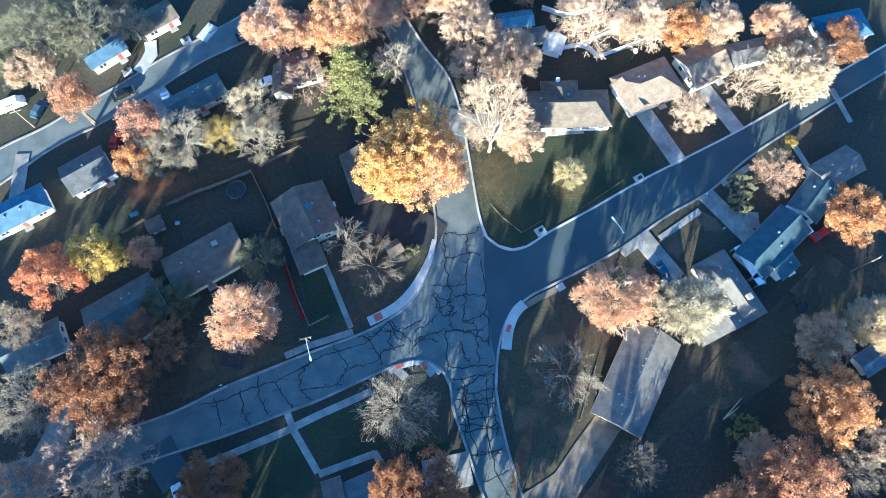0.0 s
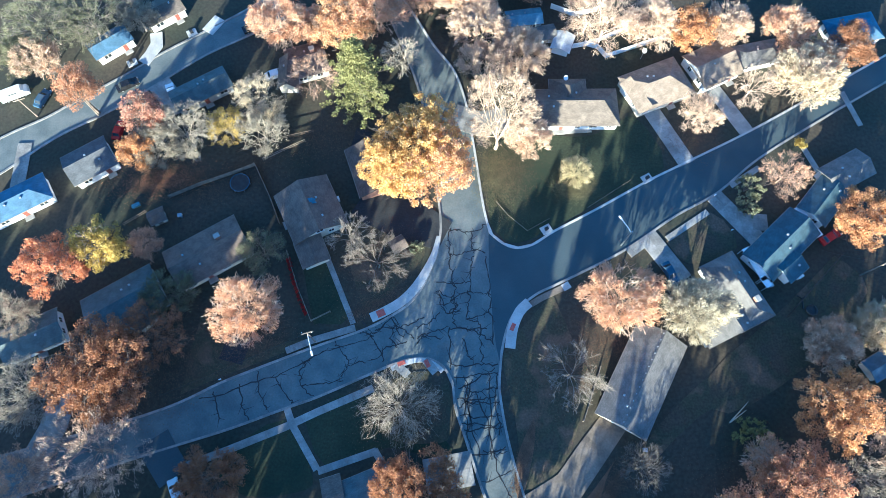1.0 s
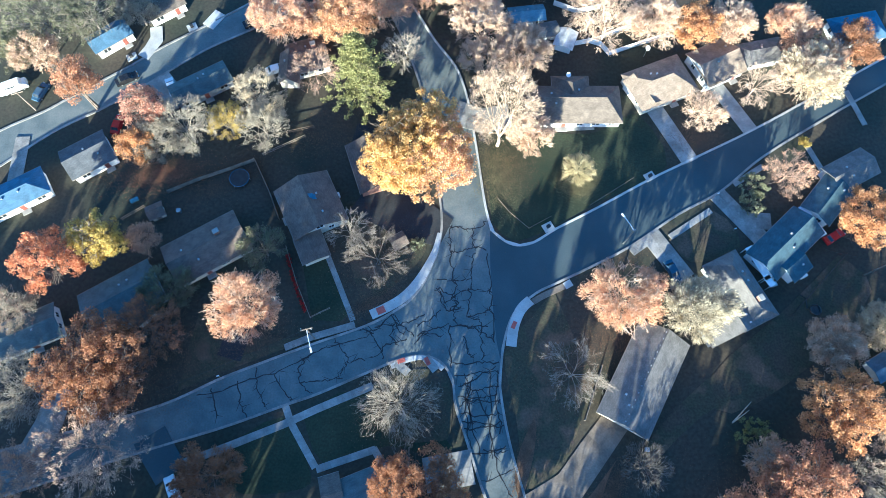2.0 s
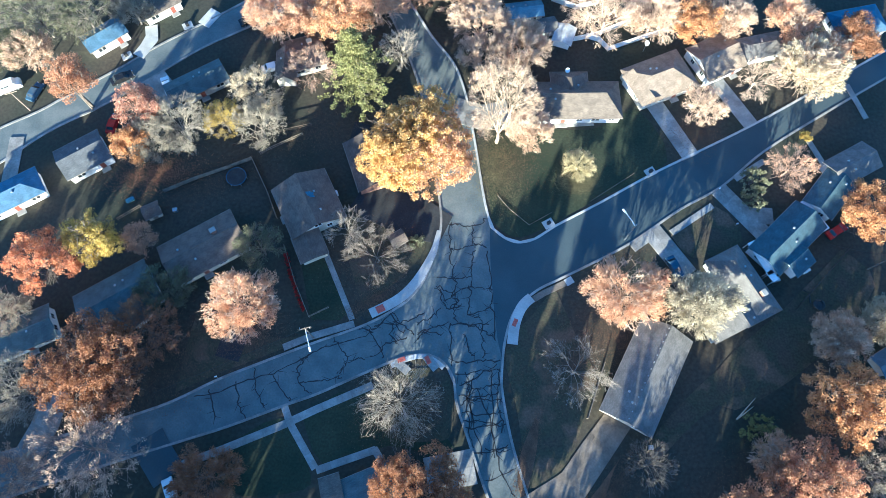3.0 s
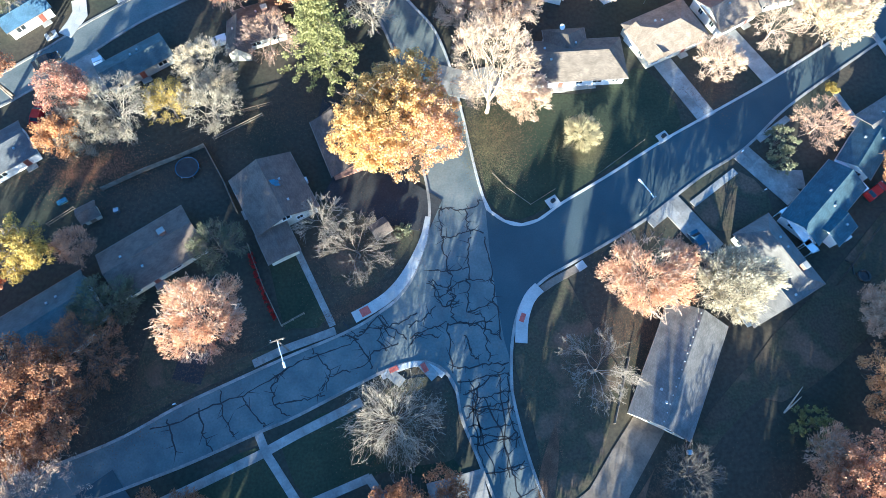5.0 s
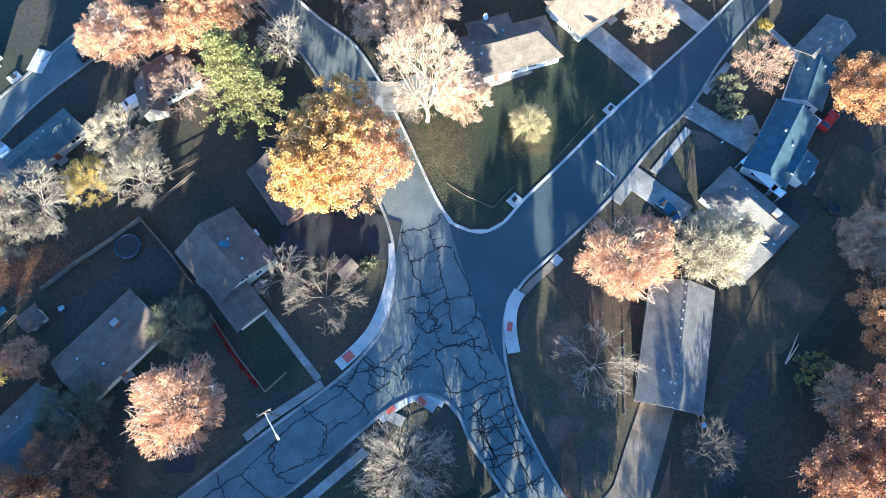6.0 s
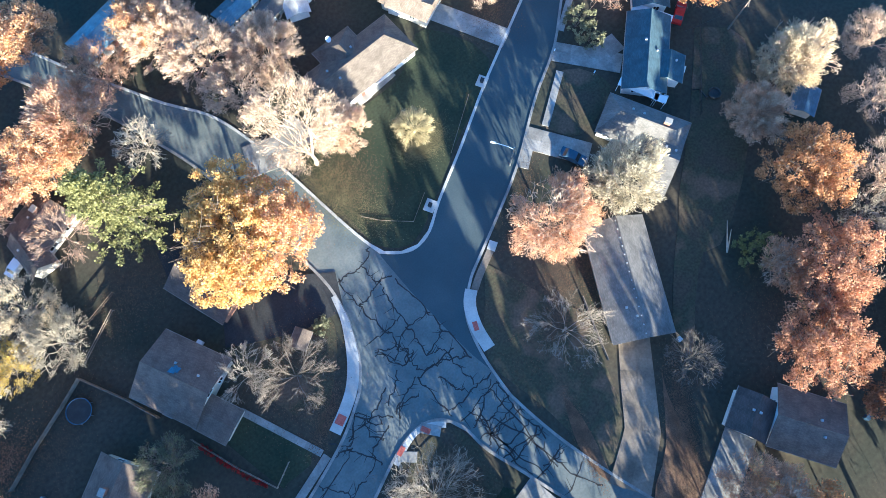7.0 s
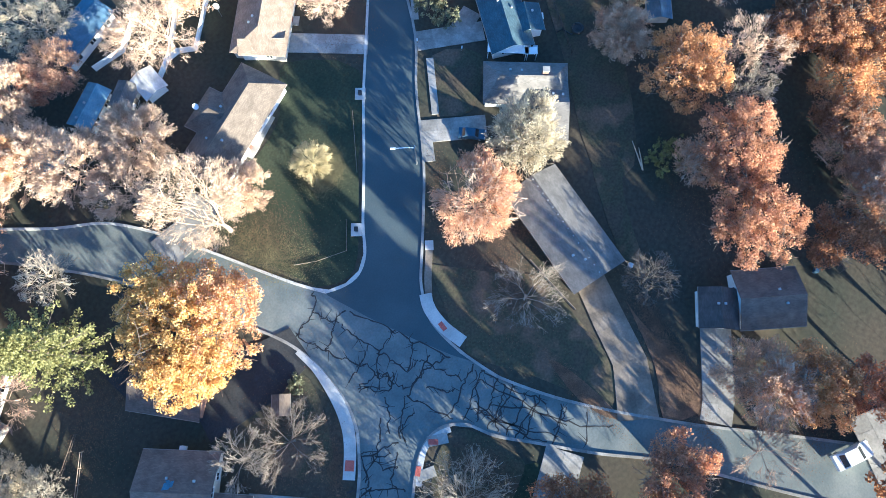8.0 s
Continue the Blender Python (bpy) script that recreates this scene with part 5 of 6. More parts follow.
car(-93.6, 52.2, 25, "white", "white van beside a house", L=6.0, W=2.1, H=2.2, van=True)


def trampoline(x, y, r=2.0):
    ob = thing("trampoline", x, y)
    ring = [(math.cos(t * math.pi / 12) * r, math.sin(t * math.pi / 12) * r, 0.85) for t in range(25)]
    child("frame_ring", mesh_from("frame_ring", *tube(ring, [0.09] * 25, 6), PAINT["blue"]), ob, None, "blue padded ring")
    child("mat", mesh_from("mat", [(q[0] * 0.97, q[1] * 0.97, 0.84) for q in ring[:24]], [tuple(range(24))], BLACK_PLASTIC), ob, None, "black jumping mat")
    for k in range(6):
        w = k * math.pi / 3
        child("leg", mesh_from("leg", *tube([(math.cos(w) * r, math.sin(w) * r, 0), (math.cos(w) * r, math.sin(w) * r, 0.85)], [0.04, 0.04], 5), METAL), ob)
    tagged(ob, "round black trampoline with a blue rim", "trampoline")


trampoline(-42.8, 30.8)


def satellite_dish(x, y, z, h=0.9):
    ob = thing("satellite_dish", x, y, z)
    rows = 4
    v, f = [(0, 0, 0)], []
    for i in range(1, rows + 1):
        for k in range(12):
            w = k * math.pi / 6
            v.append((math.cos(w) * 0.55 * i / rows, math.sin(w) * 0.55 * i / rows, 0.12 * (i / rows) ** 2))
    f += [(0, 1 + k, 1 + (k + 1) % 12) for k in range(12)]
    for i in range(rows - 1):
        for k in range(12):
            a, b = 1 + 12 * i + k, 1 + 12 * i + (k + 1) % 12
            f.append((a, a + 12, b + 12, b))
    child("reflector", mesh_from("reflector", v, f, WHITE_METAL), ob, pose(0, 0, h, 40, 0, 20), "white dish")
    child("mast", mesh_from("mast", *tube([(0, 0, 0), (0, 0, h)], [0.04, 0.04], 6), METAL), ob)
    tagged(ob, "white satellite dish on a short mast", "satellite dish")


satellite_dish(25.9, 53.9, 0, 3.6)
satellite_dish(43.9, 61.2, 0, 3.0)


def log_pile(x, y, yaw, label, n=4, L=3.0):
    SEED[0] += 1
    rng = random.Random(SEED[0])
    for i in range(n):
        a = radians(yaw + rng.uniform(-25, 25))
        l = L * rng.uniform(0.6, 1.1)
        ox, oy = rng.uniform(-.6, .6), rng.uniform(-.6, .6)
        path = [(ox - math.cos(a) * l / 2, oy - math.sin(a) * l / 2, 0.14), (ox, oy, 0.2), (ox + math.cos(a) * l / 2, oy + math.sin(a) * l / 2, 0.13)]
        ob = new("fallen_branch", mesh_from("fallen_branch", *tube(path, [0.13, 0.11, 0.05], 6), BARK_PALE))
        ob.location = (x, y, 0)
        tagged(ob, label, "branch", "fallen branches")


log_pile(54.1, -16.3, 60, "pale fallen branch lying in dark grass", 1, 6.0)
log_pile(67.3, -44.6, 40, "pale fallen branch lying under trees", 1, 5.0)
log_pile(53.1, -16.5, 10, "pale fallen branch in a dark yard", 1, 4.0)


def bin_or_box(x, y, w, d, h, yaw, material, name, label):
    ob = thing(name, x, y, 0.06, yaw)
    part("body", box(-w / 2, -d / 2, 0, w / 2, d / 2, h * 0.9, 0.04), material, ob)
    part("lid", box(-w / 2 - 0.03, -d / 2 - 0.03, h * 0.9, w / 2 + 0.03, d / 2 + 0.03, h, 0.02), material, ob)
    tagged(ob, label, name.replace("_", " "))


bin_or_box(63.6, 8.1, 0.8, 0.8, 1.0, 20, METAL, "air_conditioner", "grey air conditioner beside a house")
bin_or_box(-22.5, 27.0, 0.9, 0.9, 0.9, 20, WHITE_METAL, "air_conditioner", "white air conditioner beside a brown-roofed house")
bin_or_box(-63.7, 26.0, 1.6, 0.8, 0.5, 30, TARP_BLUE, "garden_box", "blue covered garden box in a backyard")
bin_or_box(-54.3, 23.6, 0.8, 0.7, 0.9, 10, METAL, "grill", "covered barbecue grill near a house")
bin_or_box(69.4, 10.3, 1.8, 1.2, 1.1, -60, SIDING_WHITE, "patio_box", "white storage box on a patio")
bin_or_box(68.2, 11.7, 1.2, 1.0, 1.0, 10, BLACK_PLASTIC, "patio_box", "dark storage box on a patio")
bin_or_box(35.4, -22.6, 0.7, 0.7, 0.8, 0, METAL, "air_conditioner", "grey air conditioner behind a long house")
bin_or_box(48.5, -49.9, 0.8, 0.6, 1.0, 0, PAINT["blue"], "trash_bin", "blue trash bin beside a house")


def fire_pit(x, y, px, py):
    """A round black pit and the dark edging that leads to it."""
    ob = thing("fire_pit", x, y)
    ring = [(math.cos(t * math.pi / 8) * 1.0, math.sin(t * math.pi / 8) * 1.0, 0.3) for t in range(17)]
    child("rim", mesh_from("rim", *tube(ring, [0.18] * 17, 6), BLACK_PLASTIC), ob)
    child("bed", mesh_from("bed", [(v[0], v[1], 0.2) for v in ring[:16]] + [(v[0], v[1], 0.0) for v in ring[:16]], [tuple(range(16))] + [(i, (i + 1) % 16, 16 + (i + 1) % 16, 16 + i) for i in range(16)], BLACK_PLASTIC), ob, None, "bed of black ash")
    tagged(ob, "round black fire pit in worn grass", "fire pit")
    d = Vector((px - x, py - y, 0))
    bend = Vector((-d.y, d.x, 0)) * 0.25
    line = [(0, 0, 0.12), tuple(d * 0.35 + bend + Vector((0, 0, 0.12))), tuple(d * 0.7 - bend * 0.4 + Vector((0, 0, 0.12))), tuple(d + Vector((0, 0, 0.12)))]
    edge = new("garden_edging", mesh_from("garden_edging", *tube(line, [0.16] * 4, 5), BLACK_PLASTIC))
    edge.location = (x, y, 0)
    tagged(edge, "black curved garden edging beside a fire pit", "garden edging")


fire_pit(71.0, 3.1, 68.6, 6.1)


def mailbox(x, y, yaw):
    ob = thing("mailbox", x, y, 0.1, yaw)
    part("post", box(-0.05, -0.05, 0, 0.05, 0.05, 1.0), WOOD, ob)
    part("box", box(-0.25, -0.1, 1.0, 0.25, 0.1, 1.22, 0.05), WHITE_METAL, ob, "white metal letter box")
    tagged(ob, "white mailbox on a wooden post", "mailbox", "mailboxes by the kerb")


for q in [(57.6, 19.6, 20), (55.3, 27.3, 30), (-42.5, -9.5, 20)]:
    mailbox(*q)


def leaf_scatter(x, y, rx, ry, yaw, n, material, label):
    """Fallen leaves, thick at the middle and thinning outwards."""
    SEED[0] += 1
    rng = np.random.default_rng(SEED[0])
    a = radians(yaw)
    n = n * 2
    g = rng.normal(0, 0.55, (n, 2)) * (rx, ry)
    p = np.stack([x + g[:, 0] * math.cos(a) - g[:, 1] * math.sin(a), y + g[:, 0] * math.sin(a) + g[:, 1] * math.cos(a), rng.uniform(0.16, 0.2, n)], 1)
    w = rng.uniform(0, 6.28, n)
    u = np.stack([np.cos(w), np.sin(w), rng.normal(0, 0.15, n)], 1) * rng.uniform(0.03, 0.08, n)[:, None]
    v = np.stack([-np.sin(w), np.cos(w), rng.normal(0, 0.15, n)], 1) * rng.uniform(0.03, 0.07, n)[:, None]
    verts = np.stack([p - u, p - v, p + u, p + v], 1).reshape(-1, 3)
    ob = new("fallen_leaves", quads_mesh("fallen_leaves", verts, np.arange(4 * n).reshape(-1, 4), material))
    tagged(ob, label, "fallen leaves", kind="stuff")


for x, y, rx, ry, yw, n, c in [(-59.6, 31.9, 8, 4, 10, 2600, "red"), (31.1, -2.7, 7, 5, 0, 1800, "litter"), (-14.8, 4.6, 5, 1.6, 30, 1000, "litter"), (24.9, -34.0, 11, 2.0, -128, 6000, "litter"),
                               (-37.4, -2.0, 7, 4, 20, 1800, "litter"), (26.7, 30.6, 3.6, 3.2, 0, 8000, "straw"), (-5.0, 40.2, 7, 6, 0, 1500, "litter"), (-9.2, -15.1, 8, 6, 0, 1800, "litter"),
                               (-14.5, 13.1, 8, 6, 30, 2000, "litter"), (22.7, -7.8, 9, 6, 30, 1800, "litter"), (-62.9, -9.9, 12, 9, 0, 2500, "litter"), (10.0, 32.0, 4, 8, 10, 5000, "straw"), (13.0, 34.0, 6, 8, 0, 2200, "litter"),
                               (55.1, -33.1, 12, 10, 0, 2500, "litter"), (13.5, -23.7, 8, 1.2, -110, 1400, "litter"), (26.3, -57.5, 9, 5, 0, 1600, "litter"), (31.9, 10.8, 7, 2, 30, 900, "litter"),
                               (-48.5, -6.0, 6, 8, 0, 1500, "litter"), (-26.5, 40.6, 12, 5, 20, 1800, "litter"), (-50.0, 29.5, 9, 4, 20, 1500, "litter"), (52.7, 40.5, 6, 5, 20, 1200, "litter")]:
    leaf_scatter(x, y, rx, ry, yw, n, LEAF[c], "fallen " + {"red": "dark red", "straw": "straw-yellow", "litter": "brown"}[c] + " leaves lying on the grass")

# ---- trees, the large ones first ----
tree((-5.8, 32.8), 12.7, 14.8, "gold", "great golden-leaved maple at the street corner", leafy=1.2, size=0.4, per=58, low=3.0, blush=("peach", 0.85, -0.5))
conifer((-17.8, 48.6), 7.6, 23.5, "tall green pine beside a bare tree")
tree((10.5, 38.8), 6.8, 20.0, "tan", "tall white-barked sycamore nearly bare of leaves", crown=(10.9, 41.0), low=4.0, leafy=0.12, bare=1.0, fork=3.0, spread=0.8, limbs=8, bark=BARK_CREAM, twig=BARK_LIMB, gnarl=0.4, levels=4)
tree((16.9, 38.9), 4.5, 7.4, "tan", "small tan tree in front of a white house", bare=1, leafy=0.7, bark=BARK_TAN)
tree((-9.4, 57.5), 4.5, 9.8, "grey", "bare pale tree with crooked limbs", bare=1.4, leafy=0.0, bark=BARK_PALE)
for q, r, h, c in [((4.7, 70.5), 6.5, 11.5, "tan"), ((7.4, 63.2), 6.5, 11.5, "tan"), ((8.3, 54.3), 6.0, 10.7, "tan"), ((15.7, 57.5), 6.0, 10.7, "tan"), ((8.2, 78.4), 5.5, 10.7, "tan"), ((17.6, 60.3), 4.0, 9.0, "tan"), ((13.1, 81.1), 5.0, 11.5, "tan")]:
    tree(q, r, h, c, "pale tan tree with fine twigs and sparse dry leaves", bare=1.15, leafy=0.5, twiggy=True, spread=0.6, bark=BARK_TAN, size=0.36, limbs=11)
for q, r, h, c, lab in [((-36.1, 66.2), 7.0, 11.5, "pink", "tawny-leaved tree beside a street"), ((-21.5, 65.9), 7.5, 12.3, "peach", "pale orange-leaved tree behind a pine"),
                        ((-14.9, 68.6), 7.4, 13.0, "pink", "tawny orange tree beside a street"), ((-13.2, 86.4), 6.0, 12.0, "peach", "orange-tan tree in late autumn leaf"), ((-30.5, 66.6), 4.5, 8.2, "pink", "dusty pink tree with thinning leaves"),
                        ((-60.6, 42.0), 4.6, 15.0, "rose", "tall narrow dusty red tree"), ((-62.1, 34.6), 3.9, 11.0, "orange", "narrow orange tree in front of a red one"), ((-75.0, 47.9), 4.8, 15.6, "oak", "tan-orange tree beside a street"),
                        ((-74.3, 10.8), 5.9, 12.3, "red", "red-orange maple in a backyard"), ((-66.0, 15.1), 5.3, 11.5, "yellow", "bright yellow-leaved tree in a backyard"),
                        ((-37.0, 1.8), 7.0, 14.8, "pink", "salmon-leaved tree in a front yard"), ((-61.0, -8.8), 10.0, 13.9, "rust", "large rust-brown oak tree in a yard"),
                        ((32.0, 4.2), 7.8, 11.5, "pink", "salmon-pink maple at a street corner"), ((44.9, 2.2), 7.6, 10.7, "sage", "pale cream-leaved tree over a roof"),
                        ((-5.0, -29.8), 8.8, 10.7, "rust", "rust-red tree beside a shaded house"), ((81.1, 19.3), 7.0, 11.5, "orange", "orange tree behind a white house"), ((8.6, -40.2), 6.8, 8.0, "oak", "rusty brown tree at the edge of the street"),
                        ((2.2, 75.2), 5.5, 12.0, "peach", "orange-tan tree beside a street"), ((5.6, 88.5), 5.5, 11.0, "cream", "pale cream tree behind a blue-roofed house"), ((17.5, 77.5), 4.0, 9.0, "rose", "dusty rose tree behind a blue-roofed house"), ((71.4, -43.6), 5.5, 10.5, "rust", "rust-coloured tree in a dense row"),
                        ((85.6, -37.4), 5.5, 11.0, "orange", "orange tree in a dense row"), ((63.8, -52.1), 6.0, 11.0, "pink", "dusty pink tree in a dense row"),
                        ((90.5, -30.0), 5.5, 11.0, "rust", "rust-coloured tree in a dense row"), ((96.0, -45.0), 7.0, 12.0, "orange", "orange tree in a dense row"), ((-24.5, 86.0), 6.0, 12.0, "orange", "orange tree between houses"),
                        ((67.0, -16.2), 7.8, 14.0, "orange", "dense orange oak in a dark yard"), ((58.3, -28.8), 7.8, 14.5, "oak", "large tawny-pink oak tree in a row"),
                        ((47.8, -35.8), 7.8, 13.5, "oak", "large tawny oak beside a paler one"), ((53.2, -49.6), 6.5, 10.7, "rust", "rusty tan tree in a shaded yard"),
                        ((26.3, -48.8), 6.5, 9.8, "pink", "pinkish-orange tree by a driveway"), ((29.6, -54.2), 6.5, 9.8, "orange", "golden-orange tree by a driveway"),
                        ((32.8, -60.6), 5.0, 9.0, "red", "reddish tree at the end of a drive"), ((86.6, -33.7), 7.0, 12.3, "rust", "rust-coloured tree in a row"),
                        ((79.1, -41.0), 6.0, 10.7, "orange", "tan tree in a row of oaks"), ((84.0, -30.0), 6.0, 10.7, "rust", "rust-coloured tree in a dense row"), ((84.2, -43.7), 6.0, 10.7, "orange", "orange tree in a dense row"), ((54.5, -25.0), 4.2, 9.0, "pink", "dusty pink tree beside a larger oak"), ((92.4, -38.9), 6.0, 10.7, "rust", "rust-coloured tree at the end of a row"), ((75.3, 51.6), 7.6, 11.5, "cream", "bright cream-leaved tree by the road"),
                        ((53.7, 64.4), 6.0, 10.7, "orange", "bright orange tree behind houses"), ((62.1, 66.4), 5.5, 9.8, "tan", "sunlit tan tree behind houses"),
                        ((44.7, 65.2), 7.0, 11.5, "tan", "sunlit tan tree behind houses"), ((74.6, 64.7), 6.0, 10.7, "pink", "dusty pink tree behind houses"),
                        ((87.9, 60.5), 5.5, 9.8, "rust", "rust-orange tree near a pale roof"), ((81.1, 57.6), 4.5, 9.0, "pink", "pinkish tree in thinning leaf"),
                        ((-87.4, 58.1), 4.8, 9.0, "tan", "tan tree beside a white house"), ((83.0, -2.0), 6.5, 10.7, "cream", "pale golden tree in a backyard")]:
    tree(q, r, h, c, lab, size=0.36 if c in ("pink", "cream", "sage", "tan") else 0.35,
         per=46 if c in ("pink", "cream", "sage", "tan") else 58,
         feathery=c in ("pink", "cream", "sage", "tan"), twig=BARK_TAN if c in ("pink", "cream", "tan") else BARK_STONE if c == "sage" else None)
for q, r, h, c, lf, bk, lab in [
        ((-53.2, 39.4), 6.4, 11.5, "grey", 0.3, BARK_STONE, "grey-white tree with pale forked trunks"), ((-58.4, 37.3), 5.0, 9.8, "grey", 0.6, BARK_STONE, "grey-leaved tree in a row"),
        ((-37.8, 40.3), 5.2, 9.0, "grey", 0.35, BARK_STONE, "silvery grey tree in a shaded yard"), ((-39.1, 47.8), 5.4, 9.0, "cream", 0.35, BARK_STONE, "pale grey tree with dry leaves"),
        ((-45.2, 41.4), 4.0, 8.2, "yellow", 0.35, BARK_GREY, "thin yellow-green tree between grey ones"),
        ((-54.4, -1.6), 6.5, 9.8, "rust", 0.4, BARK, "dark half-bare brown tree"), ((-52.6, 6.1), 5.0, 7.4, "olive", 0.5, BARK, "dark olive half-bare tree"),
        ((-73.9, -12.1), 7.0, 10.7, "grey", 0.3, BARK_GREY, "grey bare tree over a driveway"), ((-60.9, -22.0), 9.5, 11.5, "tan", 0.3, BARK_PINK, "wide bare grey-brown tree"),
        ((-80.4, 2.2), 4.5, 8.2, "grey", 0.3, BARK_PINK, "bare grey tree beside a house"), ((-41.5, -26.7), 6.0, 7.5, "rust", 1.0, BARK_PINK, "dark rusty half-bare tree on a lawn"),
        ((-73.4, -26.7), 6.0, 9.0, "pink", 0.4, BARK_PINK, "pinkish half-bare tree beside a driveway"),
        ((53.3, 44.6), 4.6, 7.4, "tan", 0.3, BARK_TAN, "small bare tan tree between driveways"), ((65.3, 50.6), 5.2, 8.2, "grey", 0.0, BARK_TAN, "bare pale tree in front of a house"),
        ((68.8, 30.5), 5.0, 7.4, "pink", 0.1, BARK_PINK, "bare pinkish tree by the road"), ((-18.9, 17.3), 4.6, 8.2, "grey", 0.0, BARK_GREY, "bare grey tree beside a porch"),
        ((-13.7, 12.4), 6.4, 8.2, "grey", 0.0, BARK, "bare dark-grey tree on a front lawn"), ((-28.1, 54.0), 5.4, 8.2, "pink", 0.05, BARK_PINK, "bare reddish tree in front of a brown house"),
        ((-35.6, 14.2), 4.5, 8.0, "olive", 0.3, BARK, "dark half-bare tree beside a house"), ((-58.7, 16.1), 3.2, 7.0, "pink", 0.3, BARK_PINK, "small bare tree in a backyard"),
        ((70.3, -4.9), 5.0, 9.0, "tan", 0.5, BARK_TAN, "sunlit half-bare tan tree"), ((80.6, -1.8), 5.0, 9.0, "cream", 0.9, BARK_TAN, "pale cream tree at a yard's edge"),
        ((78.0, -25.4), 6.0, 9.8, "tan", 0.25, BARK_TAN, "bare tan tree between oaks"), ((26.8, -43.5), 5.0, 8.2, "pink", 0.35, BARK_PINK, "pinkish half-bare tree by a drive"),
        ((17.6, -50.9), 5.5, 6.5, "grey", 0.05, BARK_PINK, "bare grey tree beside a lane"), ((68.8, -46.0), 6.0, 9.0, "pink", 0.7, BARK_PINK, "dusty half-bare tree in shade"),
        ((65.9, -51.0), 5.5, 9.0, "pink", 0.6, BARK_PINK, "dusty half-bare tree in a far yard"), ((70.6, -27.5), 4.5, 8.2, "grey", 0.1, BARK_GREY, "bare grey tree between oaks"),
        ((70.2, -4.0), 4.5, 8.2, "pink", 0.4, BARK_PINK, "thin pinkish tree behind a blue roof"), ((70.9, -3.9), 4.5, 8.2, "pink", 0.4, BARK_PINK, "thin pinkish tree in a dark yard"), ((95.1, -8.0), 5.0, 9.0, "tan", 0.4, BARK_TAN, "half-bare tan tree in a far yard"), ((87.2, -15.5), 5.0, 9.0, "tan", 0.15, BARK_TAN, "bare tan tree beside a small shed"),
        ((-7.9, 73.2), 6.0, 9.8, "pink", 0.5, BARK_PINK, "dusty pink thinning tree beside a street"), ((31.5, 67.5), 6.0, 9.8, "tan", 0.3, BARK_TAN, "bare tan tree beside a white fence"),
        ((-86.6, 65.7), 8.0, 11.5, "olive", 0.5, BARK_GREY, "grey-olive tree among houses"), ((-77.9, 67.8), 8.0, 11.5, "olive", 0.5, BARK_GREY, "grey-olive tree among houses"),
        ((-67.8, 69.1), 4.2, 8.2, "grey", 0.6, BARK_GREY, "silvery tree between two houses"), ((-91.7, 58.6), 5.0, 8.2, "olive", 0.6, BARK_GREY, "dull olive tree by a street"),
        ((26.1, 85.2), 7.0, 10.7, "cream", 0.3, BARK_PALE, "grey tree among far houses"), ((20.2, 77.3), 5.0, 9.8, "pink", 0.5, BARK_PINK, "pinkish thinning tree among houses"),
        ((34.3, 64.4), 7.5, 12.3, "tan", 0.05, BARK_TAN, "bare tan tree beside a white fence")]:
    tree(q, r, h, c, lab, bare=1.0 if lf >= 0.1 else 0.8, leafy=lf, bark=bk, size=0.36, spread=0.6 if lf < 0.1 else 1.0, twiggy=lf < 0.1, limbs=7 if lf < 0.1 else None)
tree((22.4, -9.6), 7.0, 8.0, "grey", "bare spreading grey tree on a brown lawn", low=1.2, bare=0.6, leafy=0.0, twiggy=True, spread=0.7, limbs=6, bark=BARK_GREY, gnarl=0.45)
tree((33.9, -25.6), 4.6, 7.0, "grey", "bare dark tree behind a long house", low=0.8, bare=0.8, leafy=0.0, spread=0.8, limbs=12, bark=BARK_DARK, gnarl=0.4)
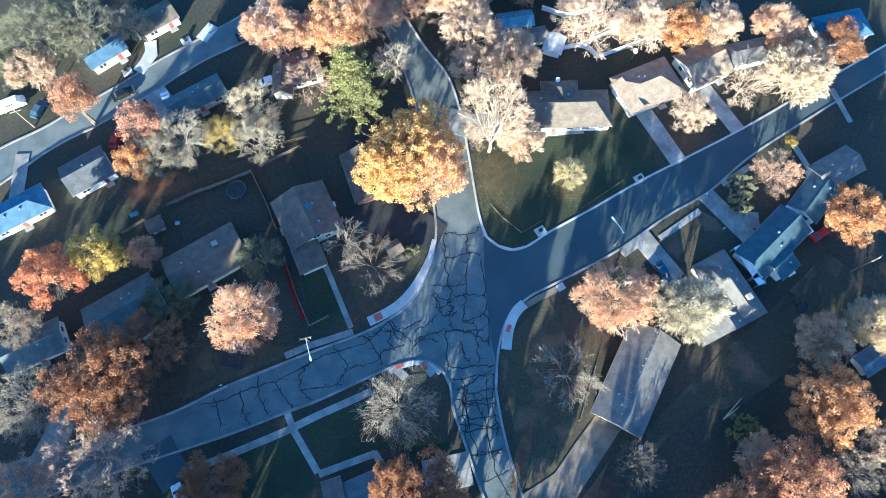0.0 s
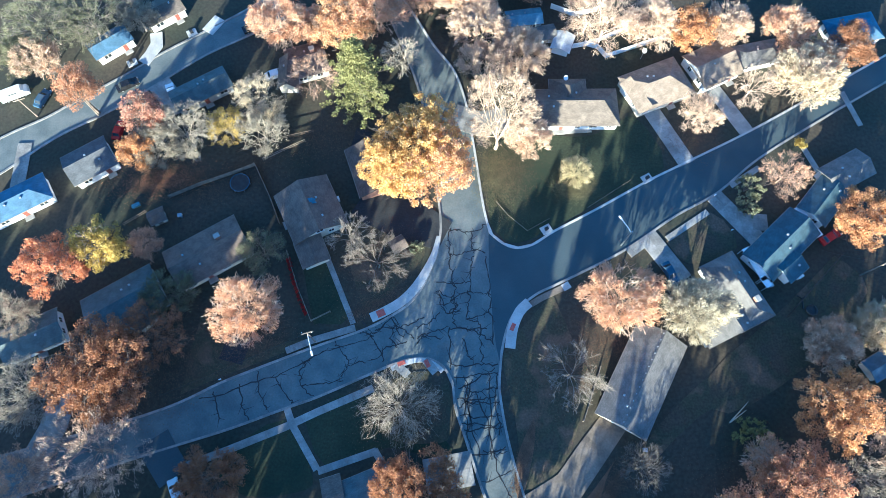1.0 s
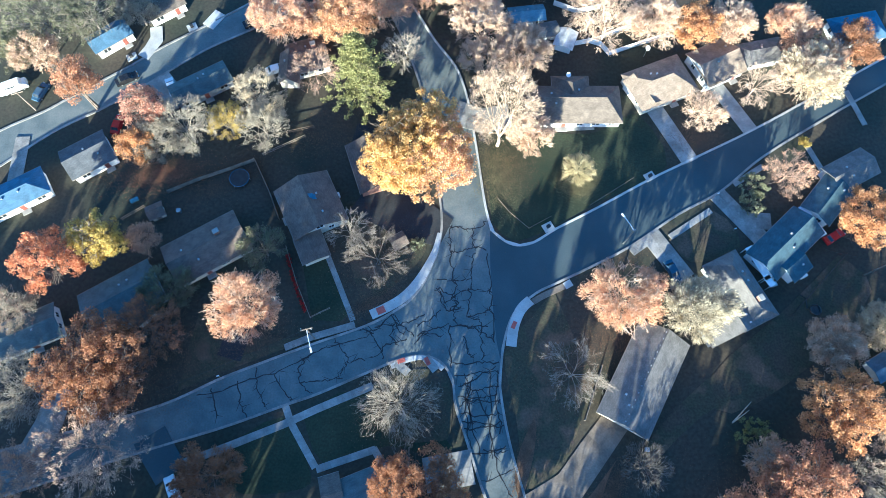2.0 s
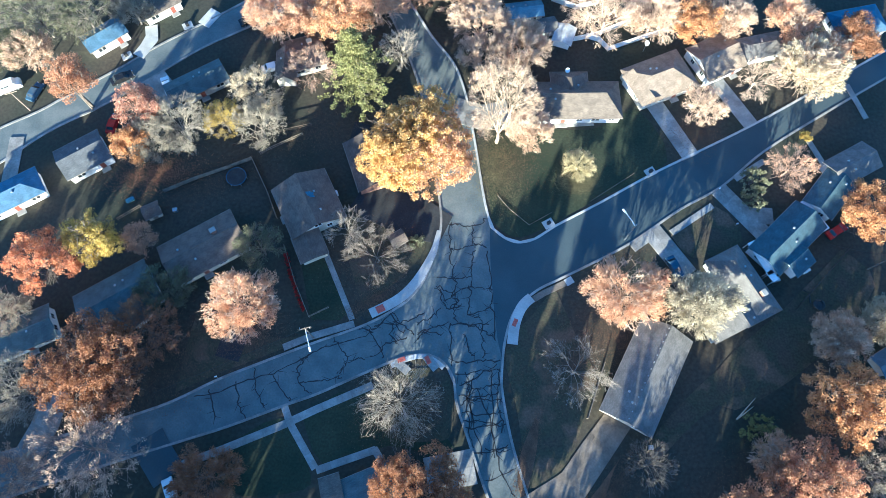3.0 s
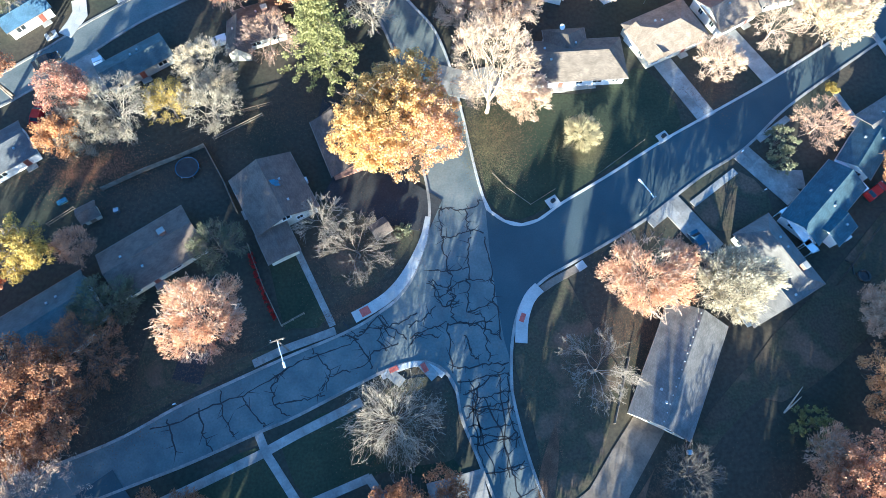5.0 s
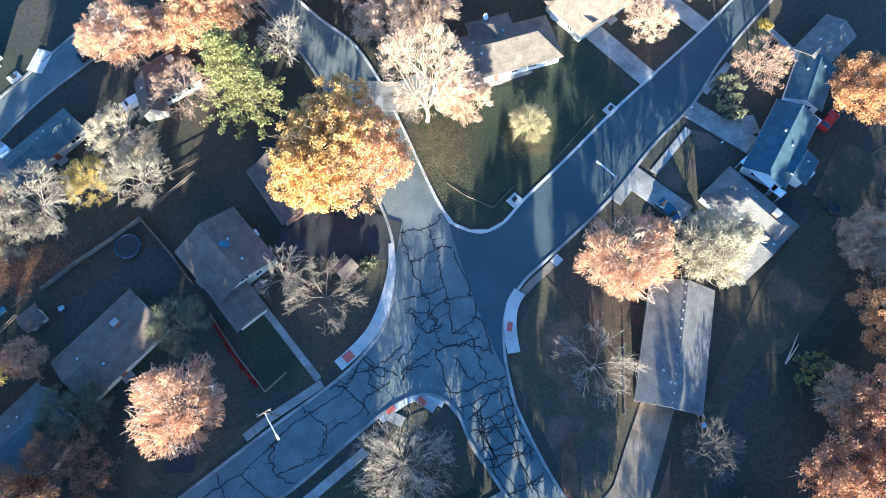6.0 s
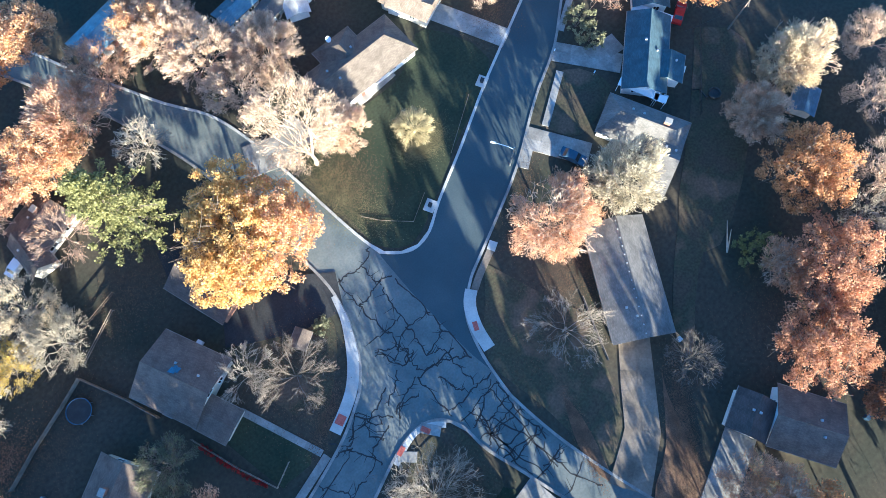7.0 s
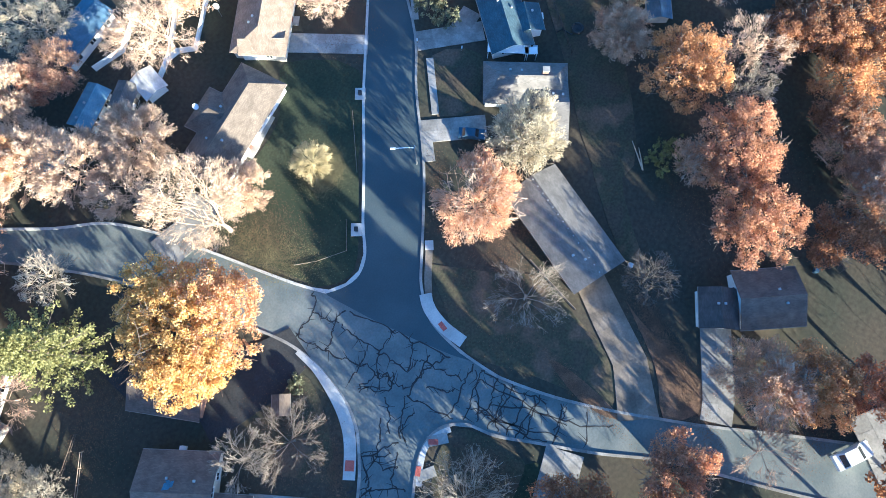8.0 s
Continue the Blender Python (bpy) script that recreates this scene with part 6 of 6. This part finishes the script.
tree((26.7, 32.1), 3.4, 4.4, "khaki", "pale olive-yellow round shrub on a dark lawn", low=0.3, bare=0.9, leafy=0.22, twiggy=True, spread=0.35, levels=3, limbs=26, bark=BARK_STRAW, size=0.3, category="shrub")
tree((-9.0, -14.5), 7.3, 6.6, "grey", "bare round tree with dense pale twigs on a corner lawn", low=1.0, bare=0.75, leafy=0.0, twiggy=True, spread=0.75, limbs=24, bark=BARK_STONE, gnarl=0.9, levels=3)
shrub(61.8, 28.6, 3.2, 5.0, "olive", "round grey-green shrub by a driveway")
shrub(75.5, 39.2, 1.4, 1.6, "yellow", "bright yellow shrub beside the road")
shrub(55.1, -20.4, 4.0, 4.5, "green", "dark green shrub in a shaded yard")
shrub(-6.1, 16.5, 1.6, 1.4, "olive", "low olive shrub beside a playhouse")
shrub(61.6, 25.0, 3.0, 3.5, "olive", "grey-green shrub by a driveway")
# trees added out of view past the southern yards, to lay shade over the street
for i in range(11):
    q = (-118 + 12.0 * i + 3 * math.sin(i * 5.1), -50 - 4 * (i % 3))
    tall = (17, 18, 17, 19, 20, 22, 22, 19, 9, 19, 20)[i]
    tree(q, (7.5, 8.0, 7.0, 5.0)[max(0, i - 7)], tall, ("rust", "orange", "pink")[i % 3], "rust-coloured tree added out of view to cast shade", low=1.5, size=1.1, leafy=0.6 if i < 8 else 0.42, per=32)
for i in range(7):
    q = (-113 + 12.5 * i + 2 * math.sin(i * 3.7), -66 - 3 * (i % 2))
    tree(q, 7.5, 18 + i % 3, ("orange", "rust")[i % 2], "rust-coloured tree added out of view to cast shade", low=1.5, size=1.1, leafy=0.6, per=32)
for q in [(44, -86), (60, -79), (76, -72), (92, -65), (108, -57), (120, -40)]:
    tree(q, 7.0, 15, "rust", "rust-coloured tree added out of view to cast shade", size=0.9, leafy=0.55, per=32)
# more added shade casters, for the south-east street, long roof and eastern yards
for q, r, h in [((5, -66), 5, 8), ((14, -68), 5, 17), ((24, -70), 6.5, 17), ((33, -73), 6, 17), ((41, -80), 7, 19), ((52, -73), 7, 17)]:
    tree(q, r, h, "rust", "rust-coloured tree added out of view to cast shade", low=1.5, size=0.75, leafy=0.45, per=32)
